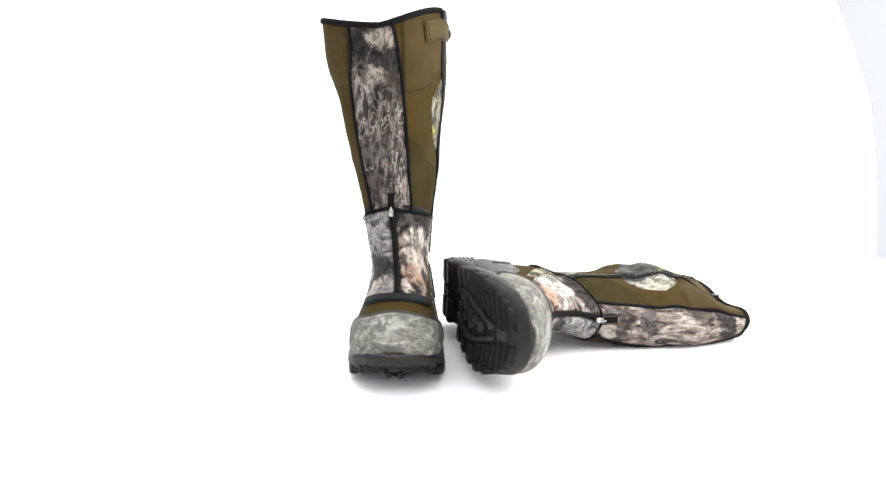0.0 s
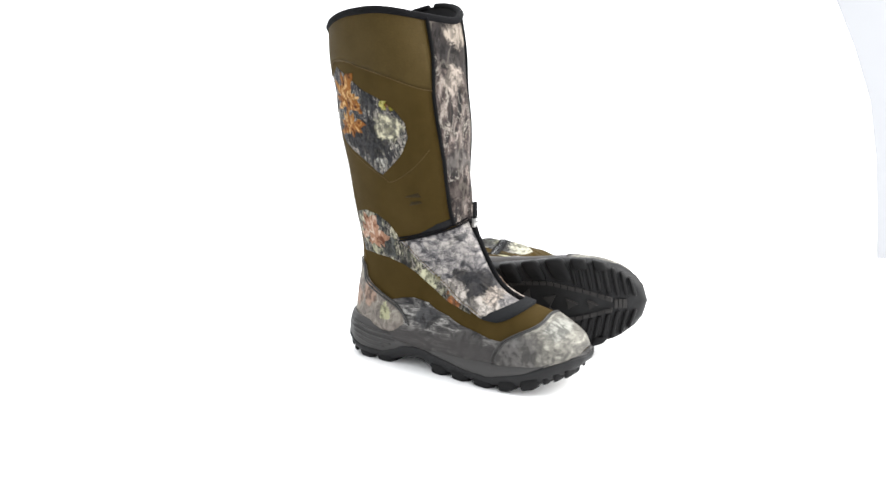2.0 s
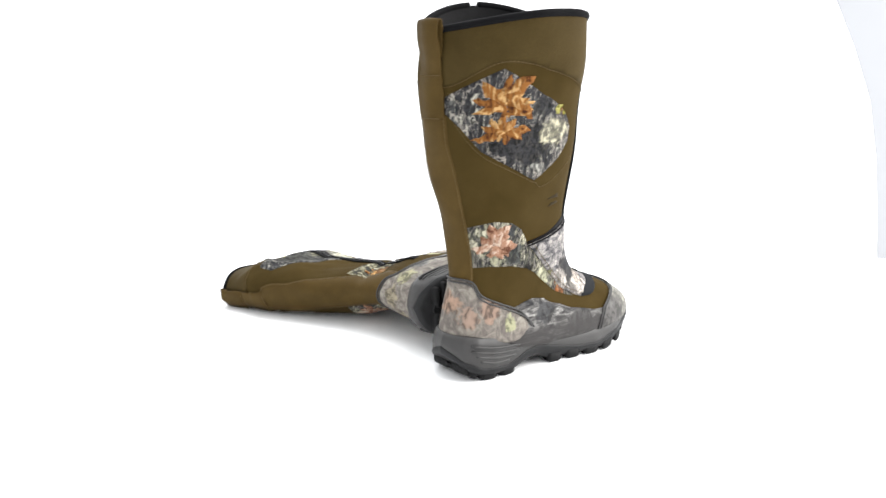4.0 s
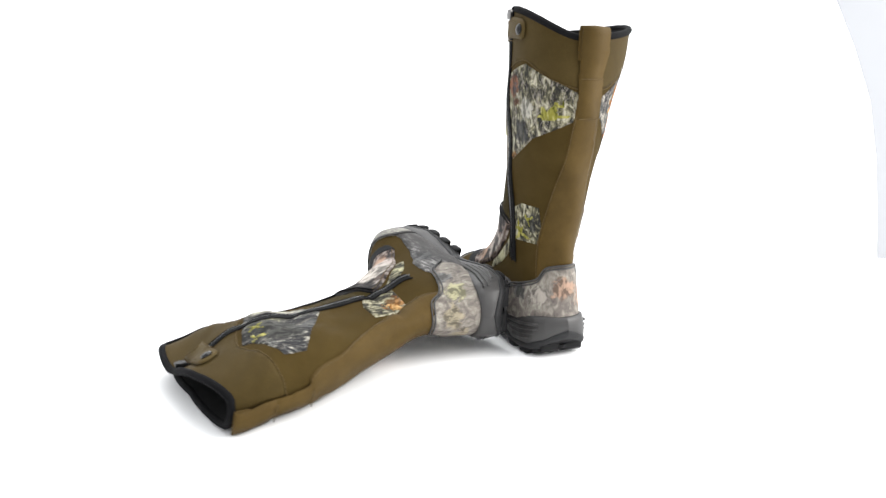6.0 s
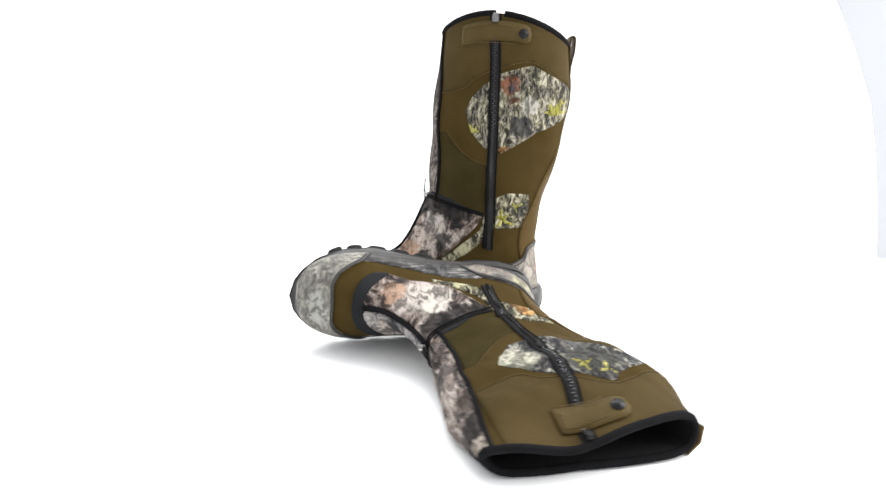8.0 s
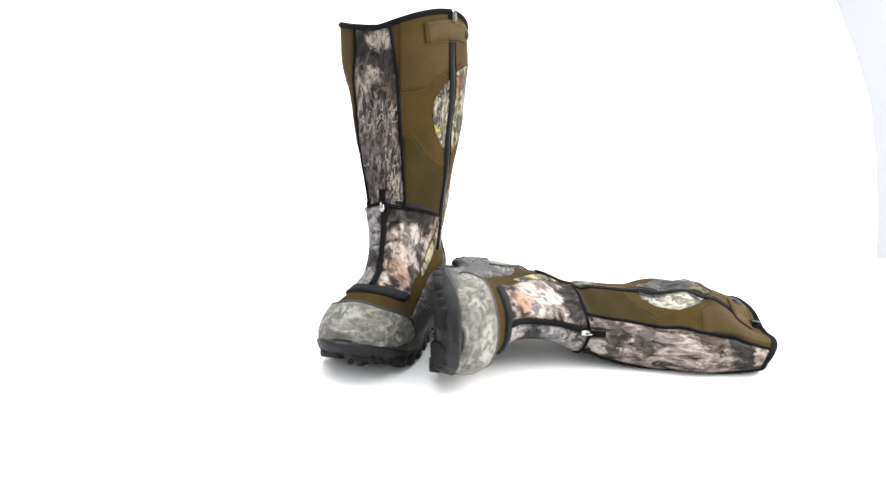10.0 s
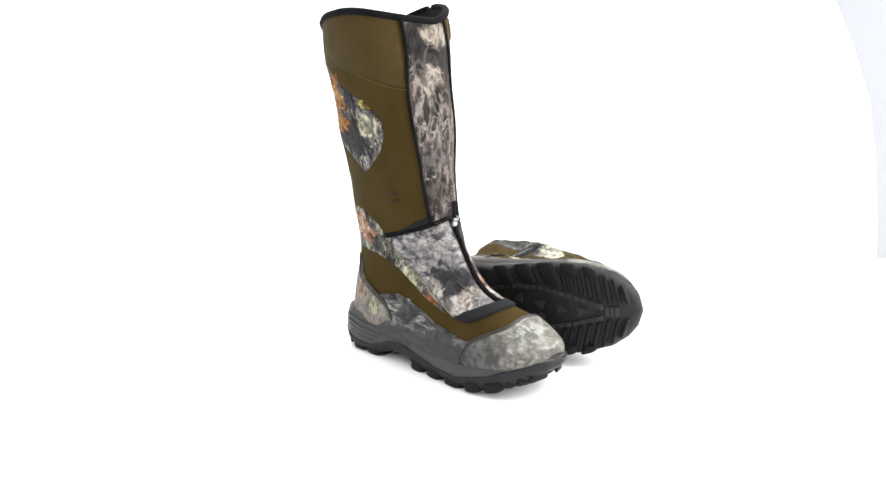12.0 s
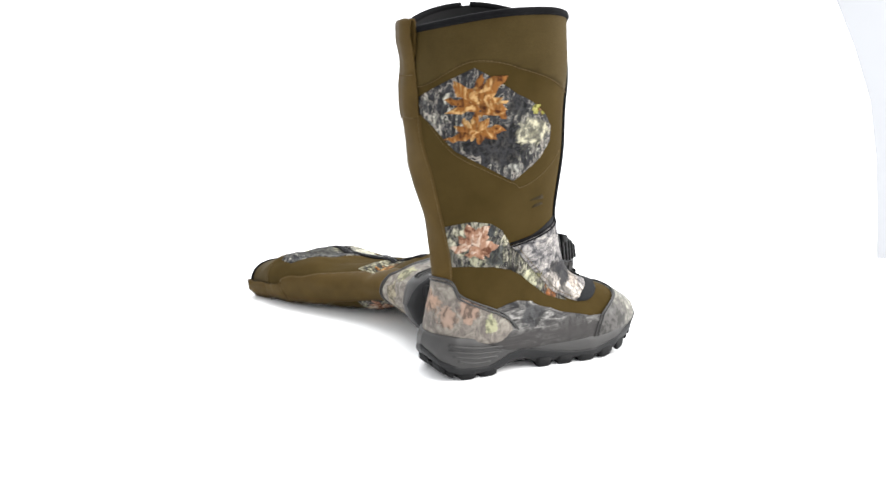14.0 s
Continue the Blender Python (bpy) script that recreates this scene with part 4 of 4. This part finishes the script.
    for (l_, m_, r_), t_ in zip(edges, np.gradient(edges[:, 1], axis=0)):
        nrm = np.cross(t_, r_ - l_)
        nrm /= np.linalg.norm(nrm)
        lv.append(np.array([q_ + nrm * h_ for q_, h_ in ((l_, -0.0006), (m_, -0.0011), (r_, -0.0006), (r_, 0.0006), (m_, 0.0011), (l_, 0.0006))]))
    add("pull_loop", lofted(lv), m_tan, bs, "tan leather pull loop sewn down in two steps")
    for z_ in (0.3075, 0.3510):
        a_, p_ = find("back", np.interp(z_, BACK_Z, BACK_S), z_)
        c_ = on(a_, p_, 0.0036 if z_ < 0.33 else 0.0034)
        add("stitching", join([rod([c_ + side * (f_ - 0.05), c_ + side * (f_ + 0.05)], 0.0005, 4) for f_ in np.linspace(-0.85, 0.85, 12)]), m_thread, bs)

    # ---- rubberised overlays round the foot
    def rand(nm, material, pts, label, off=0.0022):
        ob = panel(nm, pts, material, label=label, off=off, skirt=0.0034)
        return ob
    c_heel = camo("faded_leaf_print_heel_" + tag, [(0.3, (0.13, 0.11, 0.10)), (0.45, (0.19, 0.165, 0.145)), (0.58, (0.30, 0.27, 0.23)), (0.70, (0.42, 0.40, 0.34))],
                  [(0.045, yo * 0.035, 0.085, 0.014, (0.36, 0.24, 0.18), 0.8), (0.070, yo * 0.037, 0.070, 0.010, (0.42, 0.42, 0.25), 1.0), (0.022, yo * 0.02, 0.080, 0.011, (0.34, 0.29, 0.20) if lying else (0.36, 0.25, 0.19), 0.8), (0.008, yi * 0.004, 0.095, 0.013, (0.36, 0.31, 0.21) if lying else (0.42, 0.27, 0.19), 0.9),
                   (0.030, yi * 0.032, 0.082, 0.013, (0.46, 0.44, 0.26) if lying else (0.42, 0.38, 0.33), 0.9), (0.060, yi * 0.036, 0.085, 0.012, (0.15, 0.15, 0.15), 0.8)], shift, 70, (1, 1, 0.8), (0, 20, 0), 0.0, 0.0, 0.6, 0.08)
    back = 2 * math.pi
    top_p = [find("plain", x, z) for x, z in ((0.103, 0.060), (0.097, 0.070), (0.085, 0.082), (0.058, 0.093), (0.036, 0.105))]
    top_b = [find("back", x, z) for x, z in ((-0.018, 0.121), (0.000, 0.124), (0.018, 0.118))]
    top_z = [find("zip", x, z) for x, z in ((0.036, 0.104), (0.058, 0.094), (0.085, 0.085), (0.097, 0.072), (0.103, 0.060))]
    low_b = [find("zip", 0.085, 0.045), find("zip", 0.045, 0.048), find("back", 0.022, 0.051), find("back", 0.0, 0.051), find("back", -0.022, 0.051), find("plain", 0.045, 0.048), find("plain", 0.085, 0.045)]

    def wrap(l):
        return [(a, p + back if p < 0 else p) for a, p in l]
    ho = rand("heel_overlay", c_heel, wrap(top_p + top_b + top_z + low_b), "faded leaf camouflage rubber heel counter", 0.0030)
    for d_ in (0.0, 0.008):
        cord("seam_ridge", [(a + d_, p) for a, p in wrap(top_p + top_b + top_z)], 0.0011, m_mid, ho, 0.0030, label="grey seam ridge")
    c_side = camo("slate_print_side_" + tag, [(0.36, (0.022, 0.022, 0.024)), (0.45, (0.060, 0.058, 0.058)), (0.55, (0.15, 0.145, 0.14)), (0.64, (0.40, 0.39, 0.37))], [(0.13, yo * 0.042, 0.072, 0.020, (0.055, 0.055, 0.058), 1.3), (0.19, yo * 0.045, 0.050, 0.025, (0.085, 0.082, 0.08), 1.2), (0.14, yi * 0.042, 0.07, 0.02, (0.10, 0.10, 0.10), 1.2)],
                  shift, 75, (0.5, 1, 2.0), (0, -15, 0), 0.0, 0.0, 0.55, 0.0, plain_below=(0.050, 0.068, (0.060, 0.056, 0.055)))
    for view in ("plain", "zip"):
        rand("side_overlay", c_side, [(view, x, z) for x, z in ((0.072, 0.040), (0.080, 0.084), (0.095, 0.090), (0.111, 0.092), (0.131, 0.088), (0.158, 0.077), (0.185, 0.067), (0.215, 0.061), (0.240, 0.060), (0.262, 0.063), (0.250, 0.032), (0.20, 0.026), (0.15, 0.028), (0.11, 0.032))],
             "dark grey camouflage rubber side overlay", 0.0020)
    c_toe = camo("pale_print_toe_" + tag, PALE, [(0.248, yo * 0.045, 0.050, 0.030, (0.115, 0.108, 0.104), 1.0), (0.236, yo * 0.045, 0.045, 0.022, (0.10, 0.094, 0.090), 1.0), (0.285, yo * 0.01, 0.075, 0.016, (0.40, 0.40, 0.36), 1.3), (0.245, yo * 0.030, 0.065, 0.014, (0.15, 0.145, 0.14), 1.0)], shift, 66, (1.3, 0.6, 1.6), (0, 30, 0), 0.0, 0.0, 0.55, 0.15, lie=(0, 50, 0), fibre=0.15)
    tl = [find("plain", x, z) for x, z in ((0.222, 0.036), (0.226, 0.050), (0.234, 0.062), (0.250, 0.072), (0.262, 0.078))]
    tr = [find("zip", x, z) for x, z in ((0.262, 0.078), (0.250, 0.072), (0.234, 0.062), (0.226, 0.050), (0.222, 0.036))]
    mid_a = find("plain", 0.262, 0.078)[0]
    apex = [(mid_a + 0.004, -0.45), (mid_a - 0.005, 0.0), (mid_a + 0.004, 0.45)]
    toe = tl + apex + tr
    under = [(0.90, 2.6), (0.955, 2.4), (0.985, 1.9), (0.992, 0.0), (0.985, -1.9), (0.955, -2.4), (0.90, -2.6)]
    to = rand("toe_overlay", c_toe, toe + under, "pale grey camouflage rubber toe cap", 0.0030)
    for d_ in (0.0, 0.007):
        cord("seam_ridge", [(a - 0.001 + d_, p) for a, p in toe], 0.0010, m_mid, to, 0.0028, label="grey seam ridge")

    # ---- midsole and outsole
    u = sole_ring()[:, 0]
    zt_, zl_, zb_ = mid_top(u), mid_low(u), sole_low(u)
    nose = smoothstep(0.26, 0.31, u)
    mid = lofted([sole_level(zl_ - 0.002, 0.0015 + 0.0015 * nose), sole_level(zl_ + 0.002, -0.0008 + 0.0015 * nose), sole_level(zl_ * 0.6 + zt_ * 0.4, -0.0008), sole_level(zl_ * 0.25 + zt_ * 0.75, 0.0010 + 0.0020 * nose), sole_level(zt_, 0.0034 + 0.0040 * nose), sole_level(zt_ + 0.0008, 0.0065 + 0.0035 * nose), sole_level(zt_ - 0.004, 0.012)])
    ms = add("midsole", mid, m_mid, label="grey moulded rubber midsole")
    for sg in (1, -1):
        for z0, x0, x1 in ((0.0485, 0.018, 0.088), (0.0420, 0.018, 0.086), (0.0355, 0.022, 0.080), (0.0290, 0.028, 0.070)):
            xs = np.linspace(x0, x1, 14)
            ln = np.stack([xs, sg * (sole_width(xs) + 0.0002), z0 - 0.002 * np.sin((xs - x0) / (x1 - x0) * math.pi) - (xs - x0) * 0.12], 1)
            add("heel_rib", rod(ln, 0.0016, 6), m_mid, ms)
    out = lofted([sole_level(zb_, 0.0055 + 0.0040 * nose), sole_level(zb_ + 0.0012, 0.0020 + 0.0025 * nose), sole_level(zb_ * 0.5 + zl_ * 0.5, -0.0006), sole_level(zl_ - 0.001, -0.0016 - 0.0010 * nose), sole_level(zl_ + 0.0012, -0.0012 - 0.0010 * nose), sole_level(zl_ + 0.0018, 0.0010), sole_level(zl_ + 0.0012, 0.008)])
    # underside in strips from edge to edge
    n_ = len(u)
    out[1].pop(-2)
    out[1].extend([(0, 1, n_ - 1)] + [(i, i + 1, n_ - i - 1, n_ - i) for i in range(1, n_ // 2 - 1)] + [(n_ // 2 - 1, n_ // 2, n_ // 2 + 1)])
    os_ = add("outsole", out, m_out, label="black rubber outsole")

    def lug(x0, x1, sg, inner, slant, zlow=None, proud=0.0012, mat=None, nm="lug"):
        """One tread block between the edge of the sole and an inner line."""
        w0, w1 = sole_width(x0) + proud, sole_width(x1) + proud
        zlow = zlow or (lambda x: float(tread_low(np.clip(x, 0, 0.315))))
        levels = []
        for fx, fz, dz in ((1.0, 1.0, None), (0.97, 1.0, 0.0035), (0.88, 0.98, 0.0012), (0.62, 0.90, 0.0)):
            ring = []
            for g in np.linspace(0, 2 * math.pi, 15)[:-1]:
                al = math.copysign(abs(math.cos(g)) ** 0.45, math.cos(g)) * fx
                ac = 0.5 + 0.5 * math.copysign(abs(math.sin(g)) ** 0.45, math.sin(g)) * fz
                xe = 0.5 * (x0 + x1) + al * 0.5 * (x1 - x0)
                we = w0 + (w1 - w0) * (al + 1) / 2
                x = xe + slant * (1 - ac)
                sd = inner + (we - inner) * ac
                z = float(sole_low(np.clip(x, 0.004, 0.316))) + 0.007 if dz is None else zlow(x) + dz
                ring.append((x, sg * sd, z))
            levels.append(np.array(ring))
        return add(nm, lofted(levels), mat or m_out_shaded, os_, smooth=True)

    def border(x):
        return float(np.interp(x, (0.13, 0.165, 0.205, 0.245, 0.285, 0.32), (0.014, 0.024, 0.026, 0.018, 0.006, 0.005)))
    for sg in (1, -1):
        for x0, x1 in ((0.029, 0.055), (0.0575, 0.084)):
            lug(x0, x1, sg, 0.009, 0.003, proud=0.0)
        for x0, x1 in ((0.011, 0.0165), (0.0195, 0.026)):
            lug(x0, x1, sg, 0.003, 0.001, proud=-0.0012, nm="heel_ridge")
        for x0, x1 in ((0.136, 0.160), (0.165, 0.190), (0.195, 0.223)):
            lug(x0, x1, sg, border(x0 + 0.012) + 0.004, 0.014 * (1 if sg > 0 else 0.6), proud=0.0012 if sg < 0 else 0.0030)
        for x0, x1 in ((0.2285, 0.2345), (0.2375, 0.2435), (0.2470, 0.2535), (0.257, 0.2645), (0.268, 0.2755), (0.279, 0.286), (0.290, 0.296), (0.300, 0.305)):
            lug(x0, x1, sg, border(x0 + 0.008) + 0.0035, 0.007, lambda x: float(sole_low(np.clip(x, 0, 0.318))) - 0.0028, -0.0012, nm="toe_rib")
        for x0, x1 in ((0.229, 0.250), (0.256, 0.274)):
            lug(x0, x1, sg, float(sole_width(x0)) - 0.012, 0.004, proud=0.0012 if sg < 0 else 0.0032)
        # chain of grey segments round the middle
        xs = np.linspace(0.130, 0.284, 18)
        for xa, xb in zip(xs[:-1], xs[1:]):
            xb -= 0.0014
            ring = [(xa, sg * (border(xa) + 0.0022)), (xb, sg * (border(xb) + 0.0022)), (xb, sg * (border(xb) - 0.0028)), (xa, sg * (border(xa) - 0.0028))]
            add("tread_segment", block([(x, s, 0.012) for x, s in ring], [(x, s, float(sole_low(x)) - 0.0035) for x, s in ring]), m_chain, os_, smooth=False)
    for xa in (0.285, 0.290, 0.295):
        ring = [(xa, -0.0058), (xa + 0.0040, -0.0058), (xa + 0.0040, 0.0058), (xa, 0.0058)]
        add("tread_segment", block([(x, s, float(sole_low(x)) + 0.004) for x, s in ring], [(x, s, float(sole_low(x)) - 0.0016) for x, s in ring]), m_chain, os_, smooth=False)
    for cx, cs, r_, g_ in ((0.150, 0.0, 0.012, 0.3), (0.176, 0.008, 0.011, 1.2), (0.178, -0.011, 0.010, 0.1), (0.205, 0.004, 0.012, 0.6), (0.208, -0.012, 0.009, 2.0), (0.232, 0.0, 0.011, 0.0), (0.258, 0.0, 0.009, 0.05)):
        ring = [(cx + r_ * q_ * math.cos(g_ + w_), cs + r_ * q_ * math.sin(g_ + w_)) for q_, w_ in ((1, 0), (0.45, 1.2), (0.9, 2.3), (0.4, 3.3), (0.8, 4.3), (0.45, 5.2))]
        add("tread_star", block([(x, s, 0.012) for x, s in ring], [(cx + (x - cx) * 0.8, cs + (s - cs) * 0.8, 0.0060) for x, s in ring]), m_chain, os_, smooth=False)
    for cx in (0.02, 0.045, 0.066):
        ring = [(cx - 0.008, -0.006), (cx + 0.008, -0.006), (cx + 0.010, 0.0), (cx + 0.008, 0.006), (cx - 0.008, 0.006), (cx - 0.010, 0.0)]
        add("lug", block([(x, s, 0.02) for x, s in ring], [(x, s, 0.001 + float(tread_low(x))) for x, s in ring]), m_out_shaded, os_, smooth=False)
    return root


# ------------------------------------------------------------------ the studio
def sweep():
    """White paper that runs over the floor and curves up behind."""
    prof = [(-4.0, GROUND), (2.2, GROUND)]
    prof += [(2.2 + 0.8 * math.sin(g), GROUND + 0.8 - 0.8 * math.cos(g)) for g in np.linspace(0.08, math.pi / 2, 16)]
    prof += [(3.0, 3.4)]
    xs = np.linspace(-5, 5, 2)
    v = [(x, y, z) for x in xs for y, z in prof]
    n = len(prof)
    f = [(i, i + n, i + n + 1, i + 1) for i in range(n - 1)]
    net = Net("white_paper", 0.75, 0, 0.2)
    net.tone = 1.0
    c = net.ramp(net.noise(net.co, 3, 4).outputs[0], [(0.3, (0.87, 0.875, 0.88)), (0.7, (0.90, 0.902, 0.905))])
    net.bump(net.noise(net.co, 400, 2).outputs[0], 0.05, 0.0003)
    ob = part("floor", v, f, net.colour(c), None)
    return recalc_up(ob)


def recalc_up(ob):
    bm = bmesh.new()
    bm.from_mesh(ob.data)
    bm.faces.ensure_lookup_table()
    if bm.faces[0].normal.z < 0:
        bmesh.ops.reverse_faces(bm, faces=bm.faces)
    bm.to_mesh(ob.data)
    bm.free()
    return tagged(ob, label="seamless white paper sweep under and behind the boots", category="backdrop", kind="structure")


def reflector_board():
    """Added grey board behind the boots: its colour stands for shade on the backdrop."""
    net = Net("backdrop_shade_grey", 0.8, 0, 0.1)
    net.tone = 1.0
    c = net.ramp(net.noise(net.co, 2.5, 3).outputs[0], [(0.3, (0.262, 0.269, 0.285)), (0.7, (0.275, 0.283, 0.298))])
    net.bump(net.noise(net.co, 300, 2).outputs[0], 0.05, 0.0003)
    # free edge shaped to fit the camera's view, then the square far side
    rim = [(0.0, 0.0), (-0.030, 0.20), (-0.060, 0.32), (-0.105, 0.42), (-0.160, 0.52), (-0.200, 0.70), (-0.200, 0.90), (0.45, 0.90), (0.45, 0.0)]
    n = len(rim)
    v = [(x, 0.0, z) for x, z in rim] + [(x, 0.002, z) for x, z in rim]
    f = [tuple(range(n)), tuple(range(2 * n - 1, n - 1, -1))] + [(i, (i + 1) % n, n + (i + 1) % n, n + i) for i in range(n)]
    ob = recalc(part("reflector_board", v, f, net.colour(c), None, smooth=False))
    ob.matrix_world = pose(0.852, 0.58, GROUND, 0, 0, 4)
    return tagged(ob, label="upright grey board added as backdrop shade at the right edge", category="reflector board")


sweep()
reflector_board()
standing = boot("boot", "olive and camouflage hunting boot standing upright", False)
fallen = boot("boot", "olive and camouflage hunting boot lying on its side", True)

# rest poses on the turning white ground
STAND = pose(-0.0949, 0.1125, 0.0, 0, 0, -86.96)
def settle_on_ground(root, m):
    """Lower or raise the pose until the lowest place of the thing touches the ground."""
    low = min((m @ v.co).z for o in root.children_recursive for v in o.data.vertices)
    return Matrix.Translation((0, 0, GROUND - low)) @ m


LIE = settle_on_ground(fallen, LIE)
STAND = settle_on_ground(standing, STAND)


# turn of the ground in degrees, by time
TURN = ((0, 0), (0.5, 14.6), (1, 28.7), (1.5, 44.97), (2, 60.69), (2.5, 77.18), (3, 94.04), (3.5, 111.37), (6, 201.0), (6.5, 219.25), (7, 237.34), (7.5, 254.99),
        (8, 270.9), (8.5, 288.49), (9, 306.2), (11.5, 391.76), (12, 408.92), (12.5, 426.64), (13, 444.65), (13.5, 461.47), (14, 479.15))


def turn_at(t):
    k = np.array(TURN, float)
    d = np.diff(k[:, 1]) / np.diff(k[:, 0])
    h = np.diff(k[:, 0])
    s = np.concatenate([[d[0]], (d[:-1] * h[1:] + d[1:] * h[:-1]) / (h[:-1] + h[1:]), [d[-1]]])
    i = int(np.clip(np.searchsorted(k[:, 0], t) - 1, 0, len(d) - 1))
    x = (t - k[i, 0]) / h[i]
    a, b = k[i, 1], k[i + 1, 1]
    return (2 * x ** 3 - 3 * x ** 2 + 1) * a + (x ** 3 - 2 * x ** 2 + x) * h[i] * s[i] + (3 * x ** 2 - 2 * x ** 3) * b + (x ** 3 - x ** 2) * h[i] * s[i + 1]


def motions():
    times = [k / 10 for k in range(141)]
    for thing, rest in ((standing, STAND), (fallen, LIE)):
        walk(thing, [(t, Matrix.Rotation(radians(turn_at(t)), 4, "Z") @ rest) for t in times])


motions()
